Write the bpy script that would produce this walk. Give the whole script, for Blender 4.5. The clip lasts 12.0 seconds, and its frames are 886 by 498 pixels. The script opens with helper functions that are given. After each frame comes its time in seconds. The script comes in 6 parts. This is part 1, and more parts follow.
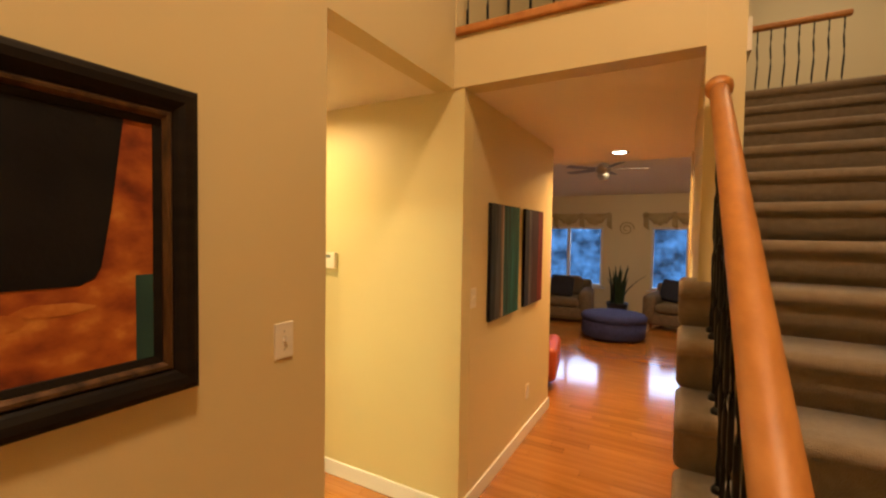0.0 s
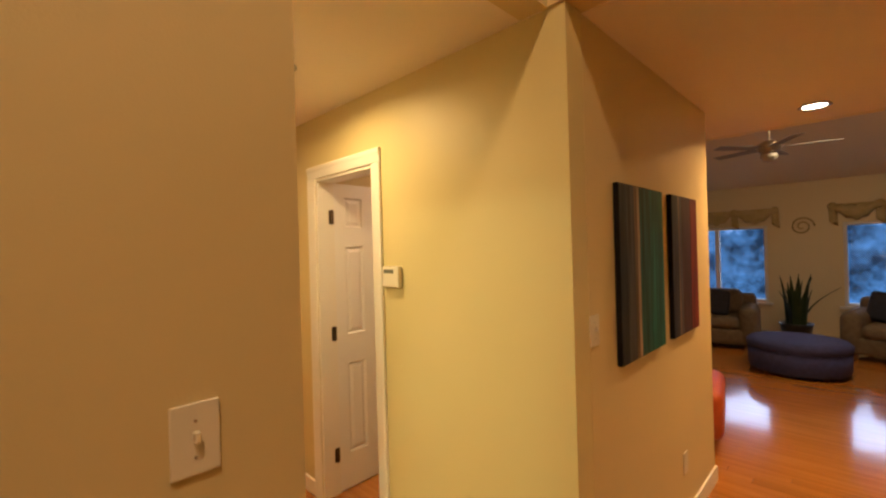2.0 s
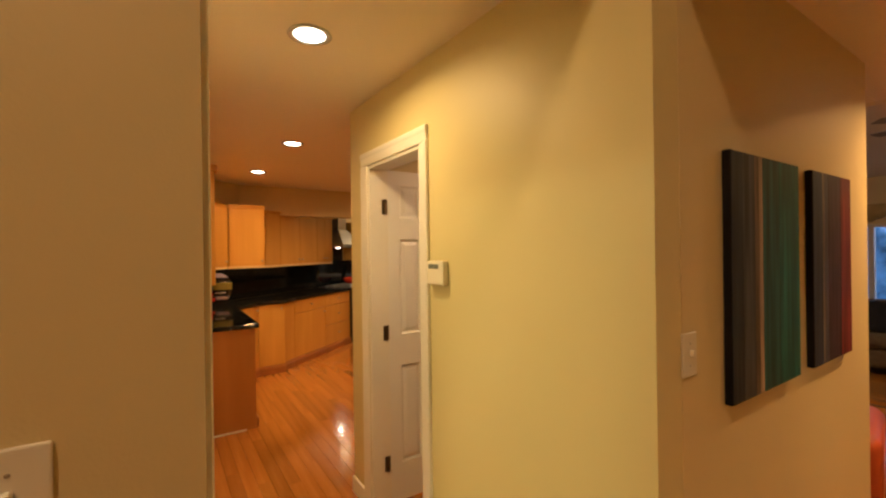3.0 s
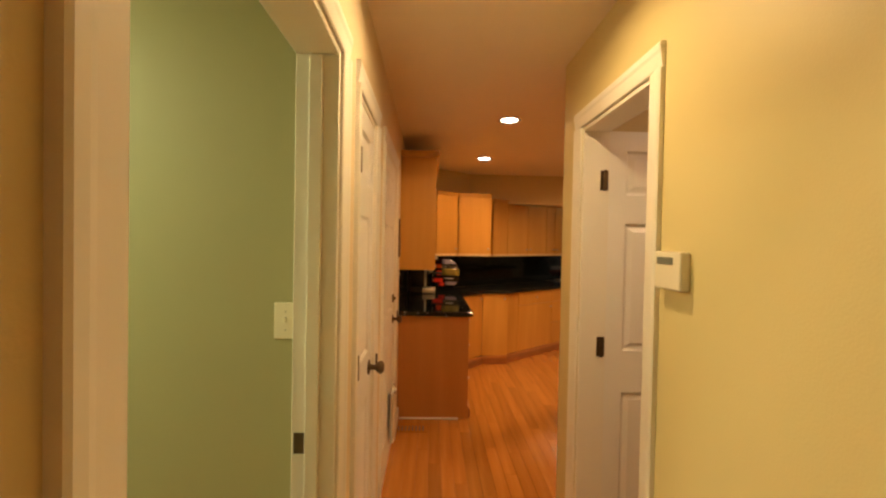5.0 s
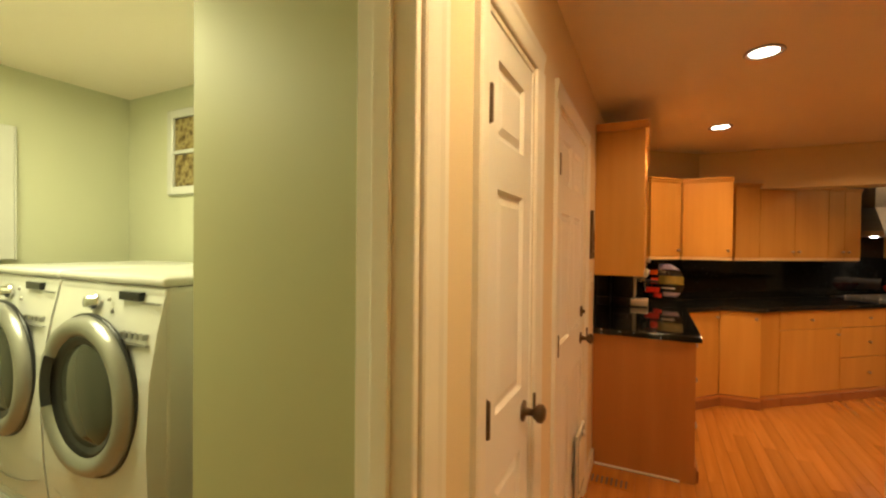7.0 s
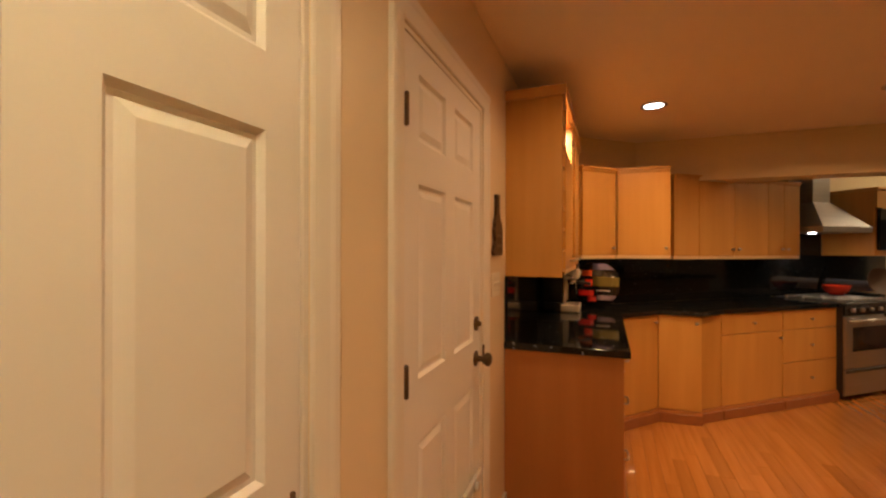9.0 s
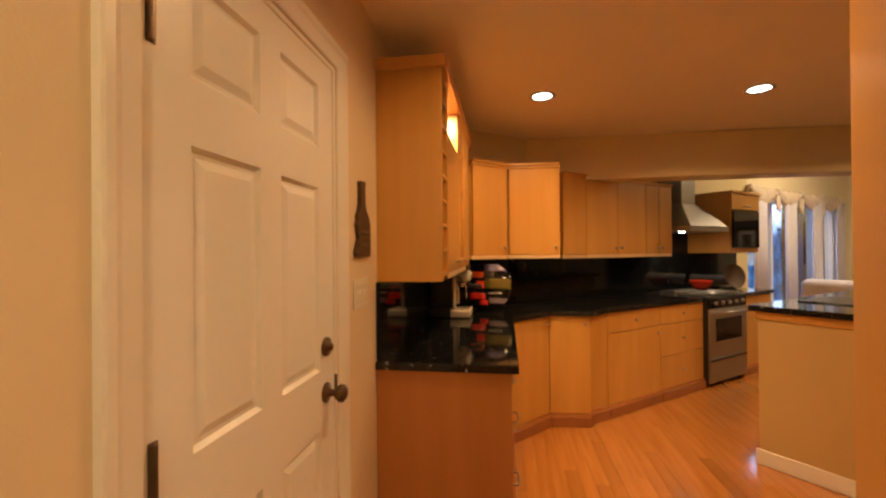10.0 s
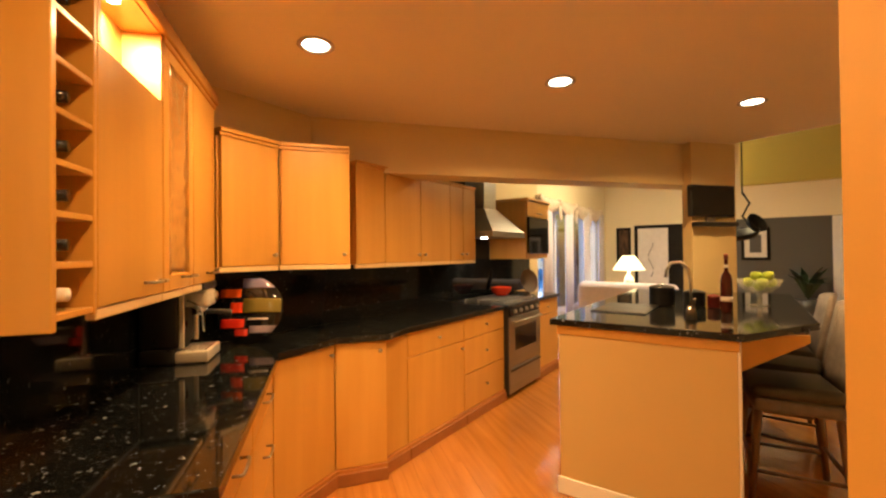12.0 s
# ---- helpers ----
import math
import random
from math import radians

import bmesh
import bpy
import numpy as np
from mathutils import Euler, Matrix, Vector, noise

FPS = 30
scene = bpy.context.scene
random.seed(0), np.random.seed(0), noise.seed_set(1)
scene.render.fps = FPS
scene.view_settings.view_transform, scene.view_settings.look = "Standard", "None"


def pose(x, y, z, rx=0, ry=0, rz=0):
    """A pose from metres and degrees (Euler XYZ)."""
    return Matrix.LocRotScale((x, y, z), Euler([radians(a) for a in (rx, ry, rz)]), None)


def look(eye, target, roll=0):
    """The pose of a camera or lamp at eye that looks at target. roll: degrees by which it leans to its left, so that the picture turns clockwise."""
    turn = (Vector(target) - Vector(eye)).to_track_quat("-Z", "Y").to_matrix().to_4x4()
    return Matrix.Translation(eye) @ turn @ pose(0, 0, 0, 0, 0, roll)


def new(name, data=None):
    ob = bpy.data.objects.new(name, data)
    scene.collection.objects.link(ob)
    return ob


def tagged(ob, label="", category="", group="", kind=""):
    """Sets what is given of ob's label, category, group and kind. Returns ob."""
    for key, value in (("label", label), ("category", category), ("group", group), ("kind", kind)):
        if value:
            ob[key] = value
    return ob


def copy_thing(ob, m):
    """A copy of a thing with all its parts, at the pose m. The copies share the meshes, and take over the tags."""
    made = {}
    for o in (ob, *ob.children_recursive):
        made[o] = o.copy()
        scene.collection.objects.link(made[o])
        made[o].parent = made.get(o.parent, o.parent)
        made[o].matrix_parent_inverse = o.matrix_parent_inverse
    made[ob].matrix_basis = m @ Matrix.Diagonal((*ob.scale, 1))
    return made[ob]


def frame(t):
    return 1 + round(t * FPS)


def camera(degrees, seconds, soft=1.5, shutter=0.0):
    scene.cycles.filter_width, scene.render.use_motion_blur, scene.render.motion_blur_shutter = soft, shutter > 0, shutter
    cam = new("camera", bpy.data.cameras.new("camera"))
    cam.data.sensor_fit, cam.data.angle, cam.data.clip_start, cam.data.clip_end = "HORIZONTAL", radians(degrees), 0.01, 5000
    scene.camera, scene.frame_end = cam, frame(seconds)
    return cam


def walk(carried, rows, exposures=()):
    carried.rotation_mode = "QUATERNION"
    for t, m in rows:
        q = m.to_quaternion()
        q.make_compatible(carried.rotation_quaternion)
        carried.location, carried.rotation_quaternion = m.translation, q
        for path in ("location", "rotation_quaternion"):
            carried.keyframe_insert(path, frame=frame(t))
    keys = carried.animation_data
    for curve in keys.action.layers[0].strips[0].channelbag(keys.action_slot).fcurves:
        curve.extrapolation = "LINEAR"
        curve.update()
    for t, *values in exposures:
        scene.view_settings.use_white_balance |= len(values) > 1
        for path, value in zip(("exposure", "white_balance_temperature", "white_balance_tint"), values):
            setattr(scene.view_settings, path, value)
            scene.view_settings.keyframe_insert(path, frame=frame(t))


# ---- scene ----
cam = camera(92.2, 12.0, soft=2.3)
PATH = [
    (0, (-0.941, 1.264, 1.638), (-1.912, 3.011, 1.565), 0.9),
    (0.5, (-1.043, 1.472, 1.607), (-2.069, 3.187, 1.533), -0.3),
    (1, (-1.133, 1.662, 1.594), (-2.267, 3.308, 1.53), -1.3),
    (1.5, (-1.211, 1.83, 1.595), (-2.476, 3.379, 1.554), -1.6),
    (2, (-1.277, 2.007, 1.579), (-2.677, 3.436, 1.582), -1.6),
    (2.2, (-1.295, 2.085, 1.581), (-2.751, 3.455, 1.586), -1.3),
    (2.5, (-1.33, 2.21, 1.575), (-2.876, 3.479, 1.589), -1.4),
    (2.7, (-1.36, 2.273, 1.565), (-2.956, 3.479, 1.575), -1.2),
    (4.3, (-1.634, 2.634, 1.537), (-3.576, 3.11, 1.505), 0.9),
    (4.5, (-1.687, 2.66, 1.532), (-3.657, 3.006, 1.501), 1.1),
    (5, (-1.817, 2.701, 1.517), (-3.816, 2.761, 1.483), 1.1),
    (5.5, (-1.976, 2.723, 1.499), (-3.962, 2.496, 1.46), 0.9),
    (6, (-2.114, 2.724, 1.483), (-4.048, 2.214, 1.448), 0.9),
    (6.5, (-2.263, 2.757, 1.477), (-4.106, 1.982, 1.44), 0.3),
    (6.7, (-2.325, 2.773, 1.477), (-4.133, 1.918, 1.439), 0.2),
    (8.3, (-2.833, 2.884, 1.421), (-4.613, 1.974, 1.413), 1.0),
    (8.5, (-2.928, 2.909, 1.418), (-4.728, 2.037, 1.417), 0.7),
    (9, (-3.147, 2.959, 1.418), (-5.015, 2.245, 1.421), 0.1),
    (9.5, (-3.375, 2.992, 1.413), (-5.311, 2.487, 1.415), -0.4),
    (10, (-3.585, 3.021, 1.41), (-5.564, 2.732, 1.42), -0.5),
    (10.5, (-3.795, 3.078, 1.429), (-5.794, 3.005, 1.448), -0.5),
    (11, (-3.992, 3.15, 1.434), (-5.984, 3.325, 1.47), -0.4),
    (11.5, (-4.182, 3.221, 1.45), (-6.144, 3.605, 1.479), -0.5),
    (12, (-4.374, 3.302, 1.434), (-6.3, 3.842, 1.455), -0.6),
]
walk(cam, [(t, look(eye, target, roll)) for t, eye, target, roll in PATH], [
    (0.0, 0.45, 6500, 10), (1.5, 0.22, 6500, 10), (2.5, -0.12, 6500, 10), (4.5, -0.20, 6500, 11), (6.5, -0.05, 6450, 10), (8.5, -0.42, 6100, 16),
    (9.0, -0.38, 6050, 18), (10.0, -0.08, 6200, 13), (11.0, 0.20, 6450, 7), (12.0, 0.63, 6480, 6)])

# ---- light ----
WARM = (1.0, 0.565, 0.215)
WARM2 = (1.0, 0.66, 0.36)


def lamp(name, kind, where, energy, color, size=0.1, target=None, spread=None):
    data = bpy.data.lights.new(name, kind)
    data.energy, data.color = energy, color
    if kind == "AREA":
        data.shape, data.size = "DISK", size
        if spread:
            data.spread = radians(spread)
    elif kind == "POINT":
        data.shadow_soft_size = size
    ob = new(name, data)
    ob.matrix_world = look(where, target or (where[0], where[1] + 0.0001, where[2] - 1))
    return ob


world = bpy.data.worlds.new("dusk")
scene.world = world
world.use_nodes = True
wn = world.node_tree.nodes
sky = wn.new("ShaderNodeTexSky")
sky.sky_type, sky.sun_disc = "NISHITA", False
sky.sun_elevation, sky.sun_rotation = radians(2.0), radians(120)
world.node_tree.links.new(sky.outputs[0], wn["Background"].inputs[0])
wn["Background"].inputs[1].default_value = 0.1

CAN_SPOTS = [(-3.155, 2.877), (-5.01, 3.276), (-6.49, 3.274), (-6.59, 4.65), (-6.57, 6.10)]
CAN_WATTS = [13.5, 11, 14, 17, 22]
for (cx, cy), w in zip(CAN_SPOTS, CAN_WATTS):
    lamp("can_lamp", "AREA", (cx, cy, 2.428), w, WARM if cx < -4 else (1.0, 0.695, 0.315), 0.11, spread=165 if cx > -4 else 150)
lamp("can_lamp", "AREA", (-1.47, 5.66, 2.428), 30, WARM, 0.11, spread=150)
lamp("foyer_lamp", "AREA", (-0.55, 1.1, 4.9), 80, WARM2, 0.5)
lamp("laundry_lamp", "AREA", (-2.88, 0.68, 2.40), 48, (1.0, 0.95, 0.52), 0.9)
lamp("powder_lamp", "AREA", (-3.1, 4.3, 2.40), 9, (1.0, 0.62, 0.38), 0.25)
# warm fill added in mid-air to lift the living room; no fixture there
lamp("living_fill", "AREA", (-1.2, 8.2, 3.2), 26, (1.0, 0.72, 0.42), 0.4)
# added lamp: whitens the cubby to match a bright patch on the door
lamp("patch_fill", "AREA", (-5.90, 2.66, 2.222), 20, (1.0, 0.70, 0.36), 0.05)
# added fill inside the niche, where no fixture is known
lamp("niche_fill", "AREA", (-0.81, 4.625, 1.515), 2.2, (1.0, 0.76, 0.42), 0.04)
# fill added above the stair landing for an unseen source
lamp("landing_fill", "AREA", (0.4, 5.9, 5.0), 14, (1.0, 0.80, 0.50), 0.5)
lamp("table_lamp_bulb", "POINT", (-10.9, 8.62, 1.18), 22, (1.0, 0.8, 0.5), 0.05)
# added overhead fill for the den and the stove end, without a fixture
lamp("den_fill", "AREA", (-9.3, 7.9, 3.3), 92, (1.0, 0.74, 0.40), 0.5)
lamp("track_lamp", "AREA", (-6.9, 7.75, 2.95), 4, (1.0, 0.85, 0.5), 0.08, target=(-7.4, 9.2, 2.4))
lamp("hood_lamp", "AREA", (-8.61, 4.95, 1.585), 2.5, (1.0, 0.8, 0.55), 0.05)
# weak fill added behind the header wall to bring up the dining side
lamp("dining_fill", "AREA", (-7.4, 10.4, 3.2), 5, (1.0, 0.9, 0.7), 0.5)

# ---- materials ----


def nodes_of(name, rough=0.5, metal=0.0, **extra):
    m = bpy.data.materials.new(name)
    m.use_nodes = True
    b = m.node_tree.nodes["Principled BSDF"]
    b.inputs["Roughness"].default_value, b.inputs["Metallic"].default_value = rough, metal
    for key, value in extra.items():
        b.inputs[key.replace("_", " ")].default_value = value
    return m, m.node_tree.nodes, m.node_tree.links, b


def grain_material(name, a, b, scale=(4, 4, 4), rough=0.5, bump=0.05, metal=0.0, detail=5.0, rough_var=0.08, fine=60.0, by_object=0.0, **extra):
    """Two colours mixed by noise at two scales, with a fine bump; by_object shifts the brightness from object to object."""
    m, n, l, p = nodes_of(name, rough, metal, **extra)
    co = n.new("ShaderNodeTexCoord")
    mp = n.new("ShaderNodeMapping")
    mp.inputs["Scale"].default_value = scale
    l.new(co.outputs["Object"], mp.inputs[0])
    big = n.new("ShaderNodeTexNoise")
    big.inputs["Scale"].default_value, big.inputs["Detail"].default_value = 1.0, detail
    l.new(mp.outputs[0], big.inputs["Vector"])
    small = n.new("ShaderNodeTexNoise")
    small.inputs["Scale"].default_value, small.inputs["Detail"].default_value = fine, 3.0
    l.new(co.outputs["Object"], small.inputs["Vector"])
    ramp = n.new("ShaderNodeMix")
    ramp.data_type = "RGBA"
    ramp.inputs[6].default_value, ramp.inputs[7].default_value = (*a, 1), (*b, 1)
    st = n.new("ShaderNodeMapRange")
    st.inputs[1].default_value, st.inputs[2].default_value = 0.3, 0.7
    l.new(big.outputs[0], st.inputs[0])
    l.new(st.outputs[0], ramp.inputs[0])
    out = ramp.outputs[2]
    if by_object:
        info = n.new("ShaderNodeObjectInfo")
        hsv = n.new("ShaderNodeHueSaturation")
        mr = n.new("ShaderNodeMapRange")
        mr.inputs[3].default_value, mr.inputs[4].default_value = 1 - by_object, 1 + by_object
        l.new(info.outputs["Random"], mr.inputs[0])
        l.new(mr.outputs[0], hsv.inputs["Value"])
        l.new(out, hsv.inputs["Color"])
        out = hsv.outputs[0]
    l.new(out, p.inputs["Base Color"])
    rr = n.new("ShaderNodeMapRange")
    rr.inputs[3].default_value, rr.inputs[4].default_value = max(0.02, rough - rough_var), min(1, rough + rough_var)
    l.new(big.outputs[0], rr.inputs[0])
    l.new(rr.outputs[0], p.inputs["Roughness"])
    if bump:
        bp = n.new("ShaderNodeBump")
        bp.inputs["Strength"].default_value, bp.inputs["Distance"].default_value = bump, 0.01
        l.new(small.outputs[0], bp.inputs["Height"])
        l.new(bp.outputs[0], p.inputs["Normal"])
    return m


def flat_material(name, c, rough=0.5, metal=0.0, **extra):
    m, n, l, p = nodes_of(name, rough, metal, **extra)
    p.inputs["Base Color"].default_value = (*c, 1)
    return m


def glow_material(name, c, strength):
    m, n, l, p = nodes_of(name)
    p.inputs["Base Color"].default_value = (*c, 1)
    p.inputs["Emission Color"].default_value = (*c, 1)
    p.inputs["Emission Strength"].default_value = strength
    return m


PAINT = grain_material("wall_paint", (0.64, 0.525, 0.28), (0.68, 0.56, 0.305), (0.8, 0.8, 0.8), 0.55, 0.06, fine=180)
HALL_YELLOW = grain_material("yellow_wall_paint", (0.64, 0.545, 0.275), (0.68, 0.58, 0.30), (0.8, 0.8, 0.8), 0.5, 0.06, fine=180)
HALL_CREAM = grain_material("cream_hall_paint", (0.73, 0.60, 0.41), (0.77, 0.635, 0.44), (0.8, 0.8, 0.8), 0.5, 0.06, fine=180)
GREEN = grain_material("green_paint", (0.35, 0.345, 0.20), (0.38, 0.37, 0.215), (0.8, 0.8, 0.8), 0.55, 0.06, fine=180)
GREEN_PALE = grain_material("pale_green_paint", (0.52, 0.53, 0.385), (0.55, 0.56, 0.41), (0.8, 0.8, 0.8), 0.55, 0.06, fine=180)
CEIL = grain_material("ceiling_paint", (0.83, 0.75, 0.63), (0.86, 0.78, 0.66), (0.7, 0.7, 0.7), 0.85, 0.12, fine=120)
TRIM = grain_material("trim_paint", (0.78, 0.75, 0.69), (0.82, 0.79, 0.73), (3, 3, 3), 0.32, 0.02)
DOORP = grain_material("door_paint", (0.78, 0.77, 0.75), (0.82, 0.81, 0.79), (3, 3, 3), 0.35, 0.03)
MAPLE = grain_material("maple", (0.54, 0.275, 0.056), (0.62, 0.33, 0.075), (9, 9, 0.9), 0.34, 0.02, by_object=0.05, Coat_Weight=0.25, Coat_Roughness=0.2)
MAPLE_SATIN = grain_material("satin_maple", (0.45, 0.225, 0.045), (0.51, 0.26, 0.056), (5, 5, 0.7), 0.55, 0.02, rough_var=0.06)
TAN = grain_material("tan_paint", (0.57, 0.41, 0.165), (0.61, 0.44, 0.185), (0.8, 0.8, 0.8), 0.55, 0.06, fine=180)
MAPLE_MOULD = grain_material("stained_base_moulding", (0.27, 0.095, 0.026), (0.33, 0.125, 0.036), (9, 9, 9), 0.4, 0.02)
MAPLE_PALE = grain_material("pale_maple_edge", (0.70, 0.50, 0.27), (0.76, 0.56, 0.32), (9, 9, 9), 0.4, 0.02)
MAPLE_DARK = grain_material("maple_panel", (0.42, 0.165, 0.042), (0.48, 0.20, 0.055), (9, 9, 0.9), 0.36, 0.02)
RAILWOOD = grain_material("rail_oak", (0.40, 0.150, 0.032), (0.52, 0.215, 0.052), (26, 2.2, 26), 0.46, 0.03, rough_var=0.1)
OAK = grain_material("floor_oak", (0.36, 0.138, 0.026), (0.48, 0.195, 0.040), (1.4, 22, 1), 0.15, 0.015, rough_var=0.08, by_object=0.17, Coat_Weight=0.75, Coat_Roughness=0.07)
OAK_BASE = grain_material("floor_joint", (0.34, 0.145, 0.045), (0.38, 0.165, 0.05), (2, 2, 2), 0.6)
CARPET = grain_material("stair_carpet", (0.25, 0.18, 0.11), (0.33, 0.245, 0.155), (30, 30, 30), 0.95, 0.9, fine=260, Sheen_Weight=0.3)
IRON = flat_material("black_iron", (0.012, 0.012, 0.013), 0.45, 0.6)
BRONZE = grain_material("dark_bronze", (0.10, 0.07, 0.05), (0.17, 0.12, 0.08), (20, 20, 20), 0.38, 0.02, 0.9)
NICKEL = grain_material("brushed_nickel", (0.42, 0.39, 0.35), (0.5, 0.47, 0.42), (20, 20, 20), 0.3, 0.0, 1.0)
STEEL = grain_material("stainless_steel", (0.40, 0.39, 0.375), (0.47, 0.46, 0.445), (2, 2, 60), 0.35, 0.0, 1.0)
SILVER = grain_material("brushed_aluminium", (0.58, 0.53, 0.46), (0.66, 0.61, 0.53), (3, 3, 40), 0.42, 0.0, 0.3)
CHROME = flat_material("chrome", (0.75, 0.75, 0.74), 0.08, 1.0)
BLACK = grain_material("black_plastic", (0.012, 0.012, 0.013), (0.02, 0.02, 0.021), (8, 8, 8), 0.3, 0.02)
BLACKGLASS = flat_material("black_glass", (0.006, 0.006, 0.007), 0.05)
ENAMEL = grain_material("white_enamel", (0.55, 0.55, 0.52), (0.59, 0.59, 0.56), (3, 3, 3), 0.22, 0.0)
PLASTIC = grain_material("ivory_plastic", (0.74, 0.68, 0.55), (0.77, 0.71, 0.58), (5, 5, 5), 0.35, 0.0)
DARKFRAME = grain_material("black_stained_wood", (0.008, 0.006, 0.005), (0.016, 0.012, 0.009), (4, 4, 30), 0.5, 0.04, Specular_IOR_Level=0.12)
BRONZEFRAME = grain_material("worn_bronze_leaf", (0.018, 0.011, 0.007), (0.15, 0.075, 0.03), (30, 30, 6), 0.4, 0.05, 0.5)
RED = flat_material("red_glass", (0.62, 0.05, 0.02), 0.12)
GLASS = flat_material("clear_glass", (0.96, 0.97, 0.96), 0.02, Transmission_Weight=1.0, IOR=1.3)
BULB = glow_material("lamp_lens", (1.0, 0.93, 0.8), 14)
LINEN = glow_material("lamp_shade", (1.0, 0.86, 0.5), 1.3)
SOFA = grain_material("brown_fabric", (0.13, 0.10, 0.075), (0.18, 0.14, 0.10), (20, 20, 20), 0.9, 0.4, fine=200)
NAVY = grain_material("blue_fabric", (0.028, 0.036, 0.15), (0.045, 0.055, 0.21), (20, 20, 20), 0.85, 0.3, fine=200)
DARKBLUE = grain_material("dark_cushion", (0.012, 0.015, 0.03), (0.02, 0.025, 0.05), (20, 20, 20), 0.85, 0.3)
TEAL = grain_material("teal_cushion", (0.03, 0.07, 0.09), (0.05, 0.10, 0.12), (20, 20, 20), 0.85, 0.3)
ORANGE = grain_material("red_leather", (0.42, 0.07, 0.025), (0.52, 0.10, 0.035), (10, 10, 10), 0.4, 0.1)
LEAF = grain_material("plant_leaf", (0.016, 0.035, 0.016), (0.03, 0.06, 0.025), (6, 6, 6), 0.45, 0.05)
VALANCE = grain_material("floral_valance", (0.45, 0.36, 0.18), (0.58, 0.48, 0.28), (7, 7, 7), 0.85, 0.2)
VALANCE2 = grain_material("cream_valance", (0.55, 0.45, 0.36), (0.68, 0.58, 0.48), (7, 7, 7), 0.85, 0.2)
GRAYWALL = grain_material("gray_paint", (0.075, 0.072, 0.068), (0.088, 0.084, 0.079), (0.8, 0.8, 0.8), 0.6, 0.05)
LIMEWALL = grain_material("yellow_green_paint", (0.50, 0.44, 0.10), (0.53, 0.47, 0.12), (0.8, 0.8, 0.8), 0.6, 0.05)
CREAM = grain_material("cream_paint", (0.74, 0.65, 0.45), (0.77, 0.68, 0.48), (0.8, 0.8, 0.8), 0.6, 0.05)
SLATE = grain_material("stool_fabric", (0.15, 0.13, 0.125), (0.21, 0.185, 0.175), (20, 20, 20), 0.8, 0.3, fine=200)
DARKLEATHER = grain_material("dark_leather", (0.035, 0.034, 0.03), (0.06, 0.058, 0.05), (10, 10, 10), 0.4, 0.1)
STOOLWOOD = grain_material("brown_stool_wood", (0.14, 0.07, 0.035), (0.20, 0.11, 0.055), (20, 20, 2), 0.35, 0.02)
APPLE = grain_material("green_apple_skin", (0.22, 0.33, 0.035), (0.31, 0.41, 0.06), (12, 12, 12), 0.3, 0.0)
PAPERWHITE = grain_material("white_cloth", (0.66, 0.62, 0.58), (0.74, 0.70, 0.66), (10, 10, 10), 0.9, 0.2)
SILL = grain_material("white_window_paint", (0.70, 0.70, 0.70), (0.76, 0.76, 0.76), (4, 4, 4), 0.4, 0.02)


def granite_material(name="black_granite", flecks=0.62, shine=0.4):
    """Polished black stone: sparse ragged crystals of three sizes in a near-black ground, pale and bluish, with their
    glints put into the colour.
    """
    m, n, l, p = nodes_of(name, 0.06, Specular_IOR_Level=shine)
    co = n.new("ShaderNodeTexCoord")
    warp = n.new("ShaderNodeTexNoise")
    warp.inputs["Scale"].default_value, warp.inputs["Detail"].default_value = 90, 3
    l.new(co.outputs["Object"], warp.inputs["Vector"])
    push = n.new("ShaderNodeVectorMath")
    push.operation = "MULTIPLY_ADD"
    push.inputs[1].default_value = (0.03, 0.03, 0.03)
    l.new(warp.outputs["Color"], push.inputs[0])
    l.new(co.outputs["Object"], push.inputs[2])
    total = None
    for scale, keep, strength in ((34, 0.88, flecks), (62, 0.80, flecks * 0.8), (150, 0.66, flecks * 0.35)):
        v = n.new("ShaderNodeTexVoronoi")
        v.inputs["Scale"].default_value = scale
        l.new(push.outputs[0], v.inputs["Vector"])
        spot = n.new("ShaderNodeMapRange")
        spot.inputs[1].default_value, spot.inputs[2].default_value, spot.inputs[3].default_value, spot.inputs[4].default_value = 0.05, 0.30, strength, 0.0
        l.new(v.outputs["Distance"], spot.inputs[0])
        sep = n.new("ShaderNodeSeparateColor")
        l.new(v.outputs["Color"], sep.inputs[0])
        gate = n.new("ShaderNodeMapRange")
        gate.inputs[1].default_value, gate.inputs[2].default_value = keep, min(1.0, keep + 0.06)
        l.new(sep.outputs[0], gate.inputs[0])
        mul = n.new("ShaderNodeMath")
        mul.operation = "MULTIPLY"
        l.new(spot.outputs[0], mul.inputs[0])
        l.new(gate.outputs[0], mul.inputs[1])
        if total is None:
            total = mul.outputs[0]
        else:
            add = n.new("ShaderNodeMath")
            l.new(total, add.inputs[0])
            l.new(mul.outputs[0], add.inputs[1])
            total = add.outputs[0]
    mx = n.new("ShaderNodeMix")
    mx.data_type = "RGBA"
    # fleck colour holds both the crystals and their painted sparkle
    mx.inputs[6].default_value, mx.inputs[7].default_value = (0.005, 0.006, 0.007, 1), (0.72, 0.78, 0.85, 1)
    l.new(total, mx.inputs[0])
    l.new(mx.outputs[2], p.inputs["Base Color"])
    return m


